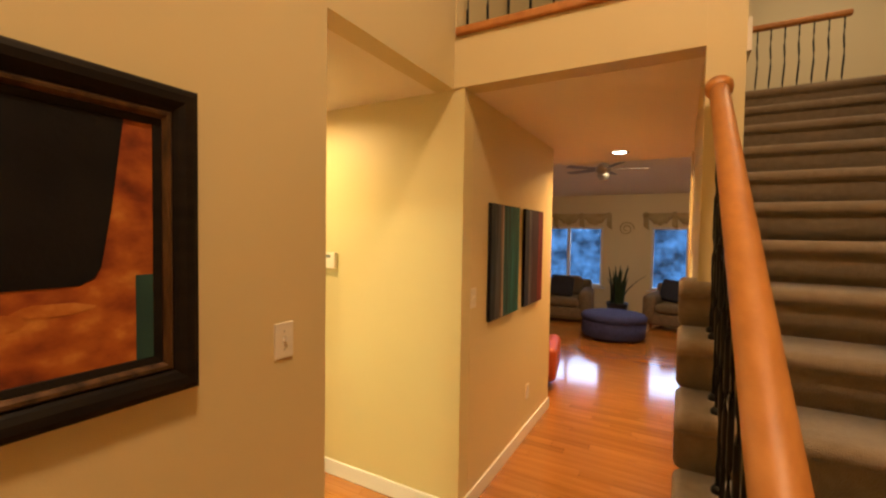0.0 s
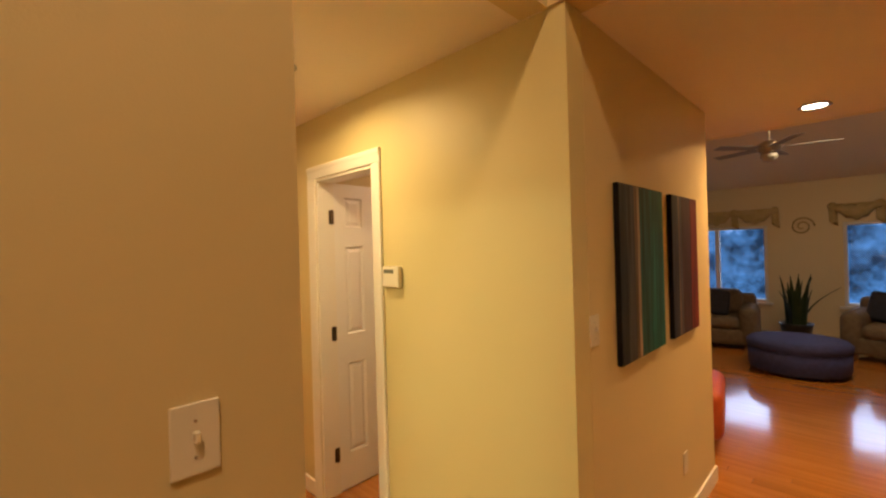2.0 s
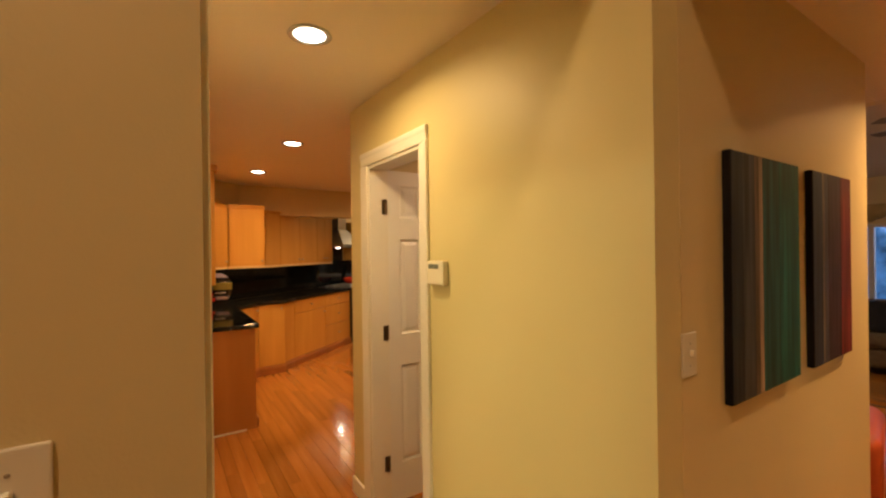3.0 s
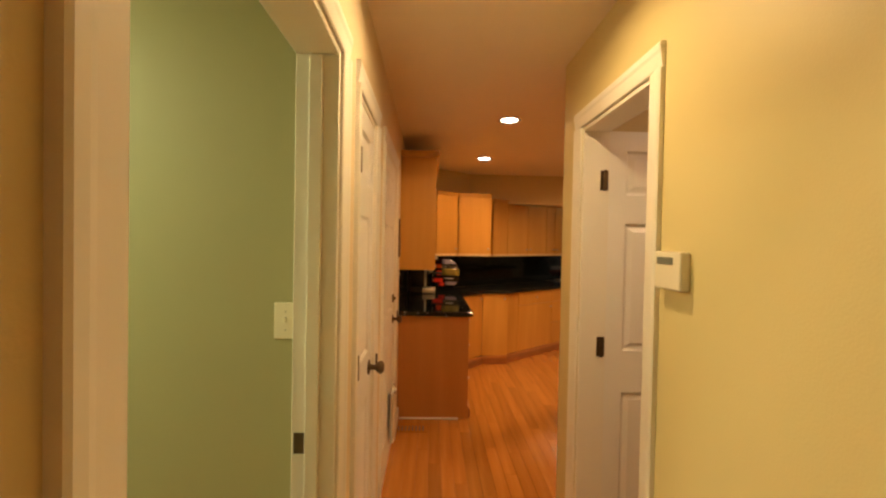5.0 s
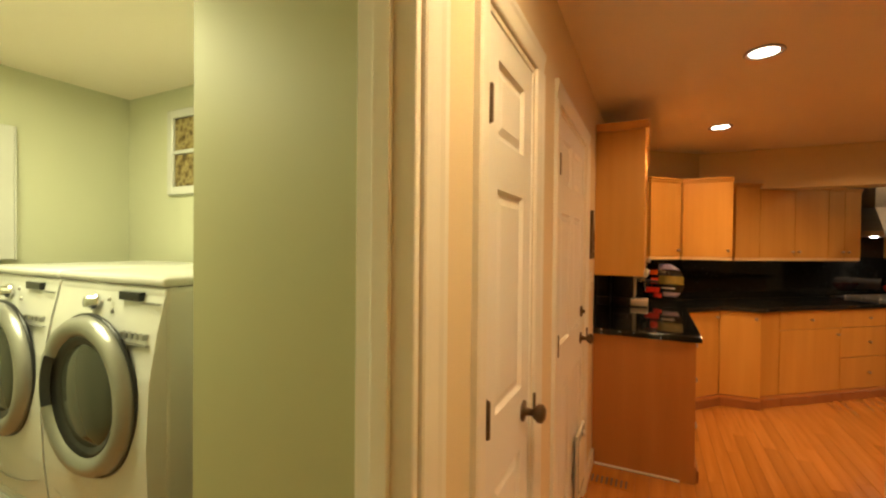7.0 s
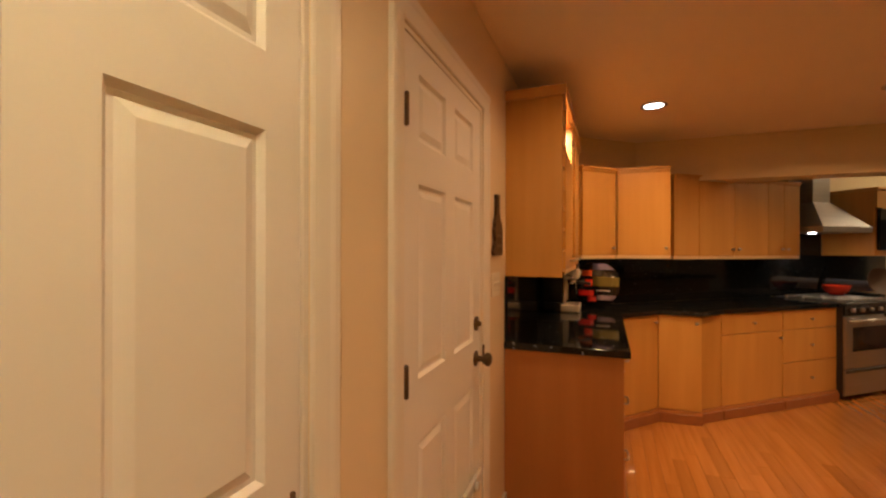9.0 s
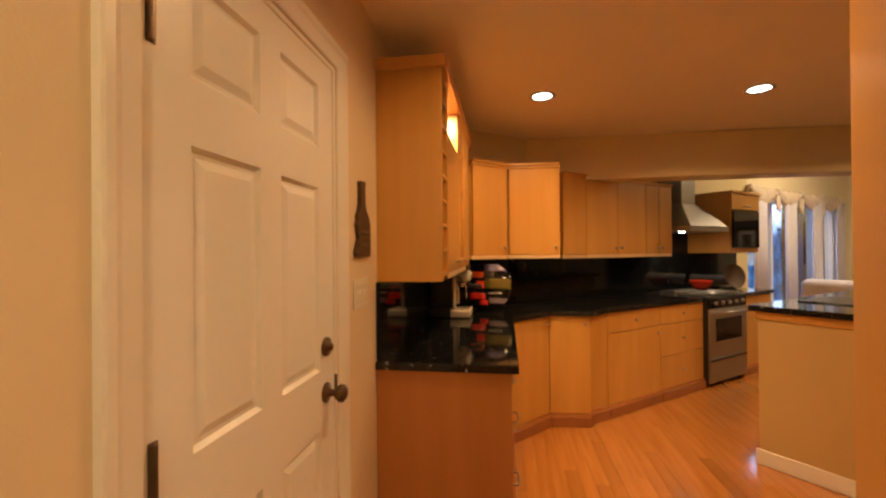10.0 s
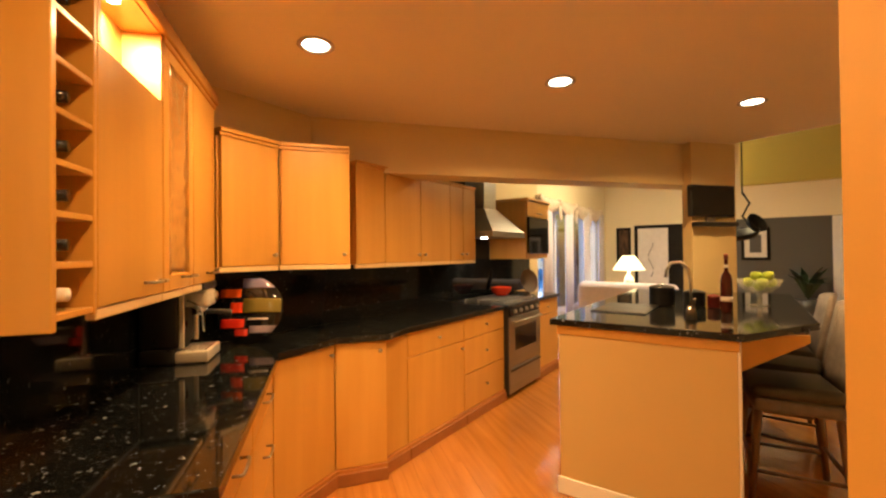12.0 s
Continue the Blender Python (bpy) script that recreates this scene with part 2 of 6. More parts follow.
def art_material(name, colors, scale, axis=None, seed=0.0):
    """Blotched or striped paint in the given colours."""
    m, n, l, p = nodes_of(name, 0.6, Specular_IOR_Level=0.2)
    co = n.new("ShaderNodeTexCoord")
    mp = n.new("ShaderNodeMapping")
    mp.inputs["Scale"].default_value = scale
    mp.inputs["Location"].default_value = (seed, seed, seed)
    l.new(co.outputs["Object"], mp.inputs[0])
    ns = n.new("ShaderNodeTexNoise")
    ns.inputs["Scale"].default_value, ns.inputs["Detail"].default_value = 1.0, 5
    l.new(mp.outputs[0], ns.inputs["Vector"])
    r = n.new("ShaderNodeValToRGB")
    els = r.color_ramp.elements
    while len(els) < len(colors):
        els.new(0.5)
    for i, c in enumerate(colors):
        els[i].position, els[i].color = 0.28 + 0.44 * i / (len(colors) - 1), (*c, 1)
    l.new(ns.outputs[0], r.inputs[0])
    l.new(r.outputs[0], p.inputs["Base Color"])
    return m


GRANITE = granite_material()
PLAINGRANITE = granite_material("plain_black_granite", 0.12, 0.18)
ART_RUST = art_material("rust_painting", [(0.10, 0.022, 0.010), (0.24, 0.05, 0.014), (0.40, 0.11, 0.02), (0.62, 0.25, 0.05)], (10, 10, 13))
ART_OCHRE = art_material("ochre_paint", [(0.30, 0.07, 0.012), (0.46, 0.15, 0.028), (0.62, 0.28, 0.07)], (16, 16, 22), seed=3.0)
ART_BLACK = grain_material("black_painting", (0.006, 0.005, 0.005), (0.014, 0.012, 0.011), (6, 6, 6), 0.8, 0.1, Specular_IOR_Level=0.12)
ART_TEAL = grain_material("teal_painting", (0.008, 0.045, 0.045), (0.015, 0.065, 0.06), (6, 6, 6), 0.6, 0.1)
ART_FLORAL = art_material("floral_print", [(0.03, 0.022, 0.012), (0.16, 0.11, 0.04), (0.34, 0.27, 0.12), (0.13, 0.10, 0.05)], (24, 24, 24))


def dusk_material():
    """Dark blue woods below a ragged tree line, with the last light of the sky above."""
    m, n, l, p = nodes_of("dusk_trees", 1.0)
    co = n.new("ShaderNodeTexCoord")
    ns = n.new("ShaderNodeTexNoise")
    ns.inputs["Scale"].default_value, ns.inputs["Detail"].default_value, ns.inputs["Roughness"].default_value = 1.7, 10, 0.7
    l.new(co.outputs["Object"], ns.inputs["Vector"])
    r = n.new("ShaderNodeValToRGB")
    r.color_ramp.elements[0].position, r.color_ramp.elements[0].color = 0.40, (0.012, 0.035, 0.085, 1)
    r.color_ramp.elements[1].position, r.color_ramp.elements[1].color = 0.66, (0.10, 0.30, 0.74, 1)
    l.new(ns.outputs[0], r.inputs[0])
    sep = n.new("ShaderNodeSeparateXYZ")
    l.new(co.outputs["Object"], sep.inputs[0])
    add = n.new("ShaderNodeMath")
    add.operation = "MULTIPLY_ADD"
    add.inputs[1].default_value = 2.2
    l.new(ns.outputs[0], add.inputs[0])
    l.new(sep.outputs["Z"], add.inputs[2])
    line = n.new("ShaderNodeMapRange")
    line.inputs[1].default_value, line.inputs[2].default_value = 3.15, 4.3
    l.new(add.outputs[0], line.inputs[0])
    mx = n.new("ShaderNodeMix")
    mx.data_type = "RGBA"
    mx.inputs[7].default_value = (2.3, 3.0, 4.6, 1)
    l.new(line.outputs[0], mx.inputs[0])
    l.new(r.outputs[0], mx.inputs[6])
    p.inputs["Base Color"].default_value = (0, 0, 0, 1)
    l.new(mx.outputs[2], p.inputs["Emission Color"])
    p.inputs["Emission Strength"].default_value = 1.0
    return m


DUSK = dusk_material()

# ---- mesh helpers ----


def part(name, bm, material, parent=None, label=""):
    """Links a bmesh as one mesh object, under a thing or a part."""
    me = bpy.data.meshes.new(name)
    bmesh.ops.recalc_face_normals(bm, faces=bm.faces)
    bm.to_mesh(me)
    bm.free()
    me.materials.append(material)
    ob = new(name, me)
    if parent:
        ob.parent = parent
    if label:
        ob["label"] = label
    return ob


def add_box(bm, lo, hi, bevel=0.0, seg=1):
    lo, hi = [min(a, b) for a, b in zip(lo, hi)], [max(a, b) for a, b in zip(lo, hi)]
    size = [b - a for a, b in zip(lo, hi)]
    mid = [(a + b) / 2 for a, b in zip(lo, hi)]
    got = bmesh.ops.create_cube(bm, size=1, matrix=Matrix.Translation(mid) @ Matrix.Diagonal((*size, 1)))
    if bevel:
        edges = {e for v in got["verts"] for e in v.link_edges}
        bmesh.ops.bevel(bm, geom=list(edges), offset=min(bevel, min(size) * 0.45), segments=seg, affect="EDGES", profile=0.5)


def box(name, lo, hi, material, parent=None, label="", bevel=0.003, seg=1):
    bm = bmesh.new()
    add_box(bm, lo, hi, bevel, seg)
    return part(name, bm, material, parent, label)


def smooth(ob):
    for f in ob.data.polygons:
        f.use_smooth = True
    return ob


def prism(name, outline, z0, z1, material, parent=None, label="", bevel=0.0):
    """An upright slab over an outline of (x, y)."""
    bm = bmesh.new()
    face = bm.faces.new([bm.verts.new((x, y, z0)) for x, y in outline])
    up = bmesh.ops.extrude_face_region(bm, geom=[face])
    bmesh.ops.translate(bm, vec=(0, 0, z1 - z0), verts=[v for v in up["geom"] if isinstance(v, bmesh.types.BMVert)])
    if bevel:
        bmesh.ops.bevel(bm, geom=[e for e in bm.edges if abs(e.verts[0].co.z - e.verts[1].co.z) < 1e-6], offset=bevel, segments=2, affect="EDGES", profile=0.5)
    return part(name, bm, material, parent, label)


def spin(name, profile, material, parent=None, label="", where=(0, 0, 0), turn=None, steps=24, squash=(1, 1)):
    """A turned body from (radius, height) pairs, along z or turned by a matrix."""
    bm = bmesh.new()
    rings = []
    for r, z in profile:
        if r < 1e-5:
            rings.append([bm.verts.new((0, 0, z))])
        else:
            rings.append([bm.verts.new((r * squash[0] * math.cos(2 * math.pi * i / steps), r * squash[1] * math.sin(2 * math.pi * i / steps), z)) for i in range(steps)])
    for a, b in zip(rings, rings[1:]):
        for i in range(steps):
            k = (i + 1) % steps
            if len(a) == 1 and len(b) == 1:
                continue
            if len(a) == 1:
                bm.faces.new((a[0], b[i], b[k]))
            elif len(b) == 1:
                bm.faces.new((a[i], b[0], a[k]))
            else:
                bm.faces.new((a[i], a[k], b[k], b[i]))
    for ring in (rings[0], rings[-1]):
        if len(ring) > 1:
            bm.faces.new(ring)
    m = Matrix.Translation(where) @ (turn or Matrix())
    bmesh.ops.transform(bm, matrix=m, verts=bm.verts)
    return smooth(part(name, bm, material, parent, label))


def tube(name, points, radius, material, parent=None, label="", steps=8, flat=1.0):
    """A round bar along points."""
    bm = bmesh.new()
    pts = [Vector(p) for p in points]
    rings = []
    for i, p in enumerate(pts):
        d = (pts[min(i + 1, len(pts) - 1)] - pts[max(i - 1, 0)]).normalized()
        side = d.cross(Vector((0, 0, 1)))
        side = side.normalized() if side.length > 1e-3 else Vector((1, 0, 0))
        up = side.cross(d).normalized()
        r = radius[i] if isinstance(radius, (list, tuple)) else radius
        rings.append([bm.verts.new(p + r * (math.cos(2 * math.pi * k / steps) * side + flat * math.sin(2 * math.pi * k / steps) * up)) for k in range(steps)])
    for a, b in zip(rings, rings[1:]):
        for i in range(steps):
            k = (i + 1) % steps
            bm.faces.new((a[i], a[k], b[k], b[i]))
    bm.faces.new(rings[0])
    bm.faces.new(rings[-1])
    return smooth(part(name, bm, material, parent, label))


def soft_box(name, lo, hi, material, parent=None, label="", round_by=0.06):
    ob = box(name, lo, hi, material, parent, label, round_by, 4)
    return smooth(ob)


def thing(name, m, label, category, group="", kind=""):
    ob = new(name)
    ob.empty_display_size = 0.1
    ob.matrix_world = m
    return tagged(ob, label, category, group, kind)


def structure(ob, label, category):
    return tagged(ob, label, category, "", "structure")


RX90 = Matrix.Rotation(radians(90), 4, "X")
RY90 = Matrix.Rotation(radians(90), 4, "Y")
# ---- structure ----
HL, HR, CH = 2.44, 3.39, 2.44          # the hall's two wall faces, ceiling height
HC = 2.405                              # the hall corner beside the painting
FLOOR_TOP = 0.0
UP = 2.72                              # upper floor
RUN_TURN = 129.04
RUN = pose(-6.95, 2.42, 0, 0, 0, RUN_TURN)   # stove wall: x along it, -y into the room


def run_point(x, y):
    p = RUN @ Vector((x, y, 0))
    return (p.x, p.y)


def wall(name, lo, hi, material=None, label="beige painted plaster wall"):
    return structure(box(name, lo, hi, material or PAINT, bevel=0), label, "wall")


structure(box("floor", (-14.5, -2.5, -0.10), (4.0, 14.5, -0.012), OAK_BASE, bevel=0), "honey oak strip floor with a glossy finish", "floor")

# foyer: picture wall, back walls, two storeys high
wall("wall_picture", (-2.18, -1.6, 0), (-2.06, HC, 5.2))
wall("wall_foyer_south", (-2.18, -1.72, 0), (2.2, -1.6, 5.2))
wall("wall_foyer_east", (2.08, -1.6, 0), (2.2, 7.6, 5.2))
structure(box("ceiling_foyer", (-2.2, -1.72, 5.2), (2.2, 7.6, 5.3), CEIL, bevel=0), "white painted ceiling above the stair hall", "ceiling")
# hall header, passage header and corner wall with the canvases
wall("wall_hall_header", (-2.18, HC + 0.002, CH - 0.004), (-2.062, HR - 0.012, 5.2))
wall("wall_passage_header", (-2.18, HR - 0.01, CH + 0.002), (-0.8704, HR + 0.12, UP))
wall("wall_canvas", (-2.12, HR + 0.122, 0), (-2.0, 5.27, CH))
wall("wall_upper_left", (-2.18, HR, UP + 0.002), (-2.06, 6.1, 5.2))
wall("wall_upper_back", (-0.73, 7.48, CH), (2.08, 7.6, 5.2), CREAM)
wall("wall_upper_side", (-0.85, 6.2, CH + 0.15), (-0.73, 7.6, 5.2), CREAM)
structure(box("upper_floor", (-2.06, HR + 0.12, CH + 0.15), (-0.87, 6.098, UP - 0.02), CARPET, bevel=0), "beige carpeted upper gallery floor", "floor")
# wall between passage and stairs
wall("wall_stair_side_1", (-0.87, HR - 0.01, 0), (-0.73, 5.02, 1.03))
wall("wall_stair_side_2", (-0.87, HR - 0.01, 1.53), (-0.73, 5.02, UP))
wall("wall_stair_side_3", (-0.87, HR - 0.01, 1.03), (-0.73, 4.28, 1.53))
wall("wall_stair_side_4", (-0.87, 4.97, 1.03), (-0.73, 5.02, 1.53))
wall("wall_stair_side_upper", (-0.87, HR - 0.01, UP), (-0.73, HR + 0.13, 5.2))
wall("wall_stair_end", (-0.87, 5.9, 0), (-0.73, 6.1, 2.44))
structure(box("ceiling_passage", (-2.12, HR + 0.12, CH), (-0.70, 6.1, CH + 0.14), CEIL, bevel=0), "matt painted passage ceiling", "ceiling")
wall("wall_living_lintel", (-4.15, 6.1, CH), (-0.73, 6.2, 5.2), CREAM)

# hall walls; the left one holds three doorways
for i, (x0, x1, z0) in enumerate(((-3.35, -3.042, 0), (-4.19, -3.805, 0), (-6.95, -5.0, 0),
                                  (-3.042, -2.23, 2.05), (-3.805, -3.35, 2.05), (-5.0, -4.19, 2.05))):
    wall("wall_hall_left_%d" % (i + 1), (x0, HL - 0.12, z0), (x1, HL, CH), HALL_CREAM, "cream painted hall wall")
wall("wall_hall_corner", (-2.23, HL - 0.12, 0), (-2.1805, HC - 0.0005, CH))
wall("wall_hall_right_1", (-3.15, HR, 0), (-2.0, HR + 0.12, CH), HALL_YELLOW, "pale yellow painted hall wall")
wall("wall_hall_right_2", (-4.03, HR, 0), (-3.76, HR + 0.12, CH), HALL_YELLOW, "pale yellow painted hall wall")
wall("wall_hall_right_3", (-3.76, HR, 2.05), (-3.15, HR + 0.12, CH), HALL_YELLOW, "pale yellow painted hall wall")
# room behind the open door
wall("wall_powder_back", (-4.1, 4.9, 0), (-2.12, 5.0, CH))
wall("wall_powder_side", (-4.1, HR + 0.12, 0), (-4.0, 4.9, CH))
structure(prism("ceiling_powder", [(-4.1, HR + 0.12), (-2.12, HR + 0.12), (-2.12, 5.0), (-4.1, 5.0)], CH, CH + 0.1, CEIL), "painted ceiling", "ceiling")
# angled wall where the hall opens into the kitchen
structure(prism("wall_kitchen_angle", [(-4.03, HR), (-4.675, 3.80), (-4.62, 3.92), (-4.03, HR + 0.12)], 0, CH, MAPLE_SATIN), "honey maple panelled wall end", "wall")
structure(prism("wall_kitchen_right", [(-4.675, 3.803), (-4.35, 8.3), (-4.25, 8.3), (-4.62, 3.922)], 0, CH, PAINT), "beige painted wall", "wall")
structure(prism("ceiling_kitchen", [(-2.09, HL - 0.12), (-7.72, HL - 0.12), (-7.72, 7.02), (-7.44, 7.04), (-6.75, 7.30), (-4.35, 8.25), (-4.0, 3.515), (-2.09, 3.515)], CH, CH + 0.14, CEIL),
          "matt painted kitchen ceiling with recessed lights", "ceiling")
# stove wall, beam, far room
wb = structure(box("wall_stove", (0, 0, 0), (5.15, 0.12, 3.6), PAINT, bevel=0), "painted wall behind the stove", "wall")
wb.matrix_world = RUN
for nm, lo, hi in (("wall_den_window_1", (8.35, 0, 0), (9.12, 0.12, 3.6)), ("wall_den_window_2", (5.15, 0, 0), (8.35, 0.12, 0.25)), ("wall_den_window_3", (5.15, 0, 2.15), (8.35, 0.12, 3.6))):
    w = wall(nm, lo, hi, CREAM, "cream painted wall round the tall windows")
    w.matrix_world = RUN
structure(box("beam", (-7.86, 3.05, 2.05), (-7.60, 6.95, CH - 0.002), PAINT, bevel=0.002), "painted dropped beam at the kitchen's edge", "beam")
for nm, lo, hi, mt in (("wall_den_far_1", (9.0, -2.35, 0), (9.12, 0, 3.6), CREAM), ("wall_den_far_2", (9.0, -5.5, 0), (9.12, -2.35, 2.03), GRAYWALL), ("wall_den_far_3", (9.0, -5.5, 2.03), (9.12, -2.35, 3.6), CREAM)):
    w = wall(nm, lo, hi, mt, "painted far wall of the den")
    w.matrix_world = RUN
w = wall("wall_dining_header", (0, 0, 2.27), (4.6, 0.12, 3.6), LIMEWALL, "yellow-green painted header wall")
w.matrix_world = pose(-8.63, 8.49, 0, 0, 0, 39.04)
structure(prism("wall_den_close", [(-8.35, 12.95), (-4.25, 11.5), (-4.25, 11.4), (-8.4, 12.85)], 0, 3.6, CREAM), "cream painted wall", "wall")
structure(prism("ceiling_den", [(-7.7, 2.0), (-13.5, 9.4), (-8.3, 13.2), (-4.2, 11.5), (-4.2, 6.9), (-7.7, 6.9)], 3.6, 3.7, CREAM), "cream den ceiling", "ceiling")
structure(prism("wall_above_kitchen", [(-7.72, 7.02), (-7.44, 7.04), (-6.75, 7.30), (-4.35, 8.25), (-4.35, 8.1), (-7.72, 6.9)], CH + 0.14, 3.6, CREAM), "cream wall above the kitchen ceiling's edge", "wall")
# laundry: green wall nib, pale walls
wall("wall_laundry_nib", (-3.34, 1.57, 0), (-3.22, HL - 0.12, CH), GREEN, "sage green painted laundry wall")
wall("wall_laundry_side", (-4.22, 1.572, 0), (-3.342, 1.69, CH), GREEN_PALE, "pale green laundry wall")
wall("wall_laundry_back", (-4.22, -0.45, 0), (-4.10, 1.572, CH), GREEN_PALE, "pale green laundry wall")
wall("wall_laundry_end", (-4.22, -0.57, 0), (-2.18, -0.45, CH), GREEN_PALE, "pale green laundry wall")
structure(box("ceiling_laundry", (-4.22, -0.64, CH), (-2.18, HL - 0.122, CH + 0.1), CEIL, bevel=0), "white laundry ceiling", "ceiling")
wall("wall_laundry_door_side", (-2.30, -0.52, 0), (-2.182, HL - 0.122, CH), GREEN_PALE, "pale green laundry wall")
# closets behind the shut doors
wall("wall_behind_doors", (-5.5, HL - 0.45, 0), (-3.36, HL - 0.40, CH))

# living room
wall("wall_living_west", (-4.25, 4.9, 0), (-4.15, 11.5, 4.3), CREAM)
wall("wall_living_east", (2.5, 6.0, 0), (2.6, 11.5, 4.3), CREAM)
wall("wall_living_near_right", (-0.73, 6.0, 0), (2.6, 6.1, CH), CREAM)
WY = 11.3
WINS = [(-3.95, -2.44, 0.50, 1.84), (-1.475, -0.10, 0.50, 1.84)]
for i, (x0, x1) in enumerate(((-4.15, -3.95), (-2.44, -1.475), (-0.10, 2.5))):
    wall("wall_living_north_%d" % (i + 1), (x0, WY, 0), (x1, WY + 0.14, 2.55), CREAM, "cream painted window wall")
for i, (x0, x1, z0, z1) in enumerate(WINS):
    wall("wall_living_sill_%d" % (i + 1), (x0, WY, 0), (x1, WY + 0.14, z0), CREAM, "cream painted window wall")
    wall("wall_living_head_%d" % (i + 1), (x0, WY, z1), (x1, WY + 0.14, 2.55), CREAM, "cream painted window wall")


def vault_z(y):
    return 2.50 + (WY + 0.14 - y) * 0.318


for i, (x0, x1, yn) in enumerate(((-4.25, -0.73, 6.1), (-0.73, 2.6, 7.6))):
    bm = bmesh.new()
    f = bm.faces.new([bm.verts.new(p) for p in ((x0, WY + 0.14, 2.50), (x1, WY + 0.14, 2.50), (x1, yn, vault_z(yn)), (x0, yn, vault_z(yn)))])
    up = bmesh.ops.extrude_face_region(bm, geom=[f])
    bmesh.ops.translate(bm, vec=(0, 0, 0.1), verts=[v for v in up["geom"] if isinstance(v, bmesh.types.BMVert)])
    structure(part("ceiling_living_%d" % (i + 1), bm, CEIL), "white sloping living room ceiling", "ceiling")
structure(box("ceiling_living_low", (-4.25, 5.0, CH), (-2.122, 6.1, CH + 0.1), CEIL, bevel=0), "white painted ceiling", "ceiling")


def window_unit(name, x0, x1, z0, z1, y, panes, label):
    """A framed window in the plane y, glazed in panes."""
    t = thing(name, pose((x0 + x1) / 2, y, z0), label, "window", "", "structure")
    w, h = x1 - x0, z1 - z0
    bm = bmesh.new()
    fw = 0.05
    for lo, hi in (((-w / 2, -0.03, 0), (-w / 2 + fw, 0.09, h)), ((w / 2 - fw, -0.03, 0), (w / 2, 0.09, h)),
                   ((-w / 2 + fw, -0.03, 0), (w / 2 - fw, 0.09, fw)), ((-w / 2 + fw, -0.03, h - fw), (w / 2 - fw, 0.09, h))):
        add_box(bm, lo, hi, 0.004)
    part("window_frame", bm, SILL, t)
    box("window_sill", (-w / 2 - 0.06, -0.10, -0.035), (w / 2 + 0.06, 0.0, -0.002), SILL, t)
    step = (w - 2 * fw) / panes
    for i in range(panes):
        a = -w / 2 + fw + i * step
        p = box("pane", (a + 0.03, 0.03, fw + 0.02), (a + step - 0.03, 0.036, h - fw - 0.02), GLASS, t, bevel=0)
        p.visible_shadow = False
        if i:
            box("mullion", (a - 0.032, -0.02, fw), (a + 0.032, 0.08, h - fw), SILL, t)
    return t


window_unit("window_1", *WINS[0], WY + 0.02, 2, "white framed window onto dusk trees")
window_unit("window_2", *WINS[1], WY + 0.02, 2, "white framed window onto dusk trees")
dw = window_unit("window_3", 0, 3.2, 0.25, 2.15, 0, 4, "tall white framed den windows with dusk outside")
dw.matrix_world = RUN @ pose(6.75, 0.05, 0.25)
structure(box("backdrop", (-16, 17, -1), (14, 17.1, 9), DUSK, bevel=0), "blue dusk woods beyond the windows", "backdrop")
bd = structure(box("backdrop_den", (2, 6, -1), (22, 6.1, 9), DUSK, bevel=0), "blue dusk woods beyond the den", "backdrop")
bd.matrix_world = RUN

# trim
for i, (lo, hi) in enumerate((
        ((-3.07, HR - 0.016, 0), (-2.0, HR, 0.10)), ((-4.03, HR - 0.016, 0), (-3.84, HR, 0.10)), ((-2.0, HR - 0.016, 0), (-1.984, 5.27, 0.10)),
        ((-0.886, 3.5, 0), (-0.87, 5.02, 0.10)), ((-2.06, -1.6, 0), (-2.044, HC, 0.10)), ((-5.445, HL, 0), (-5.08, HL + 0.016, 0.10)))):
    structure(box("baseboard" if not i else "baseboard_%d" % i, lo, hi, TRIM, bevel=0.005, seg=2), "off-white painted baseboard", "baseboard")


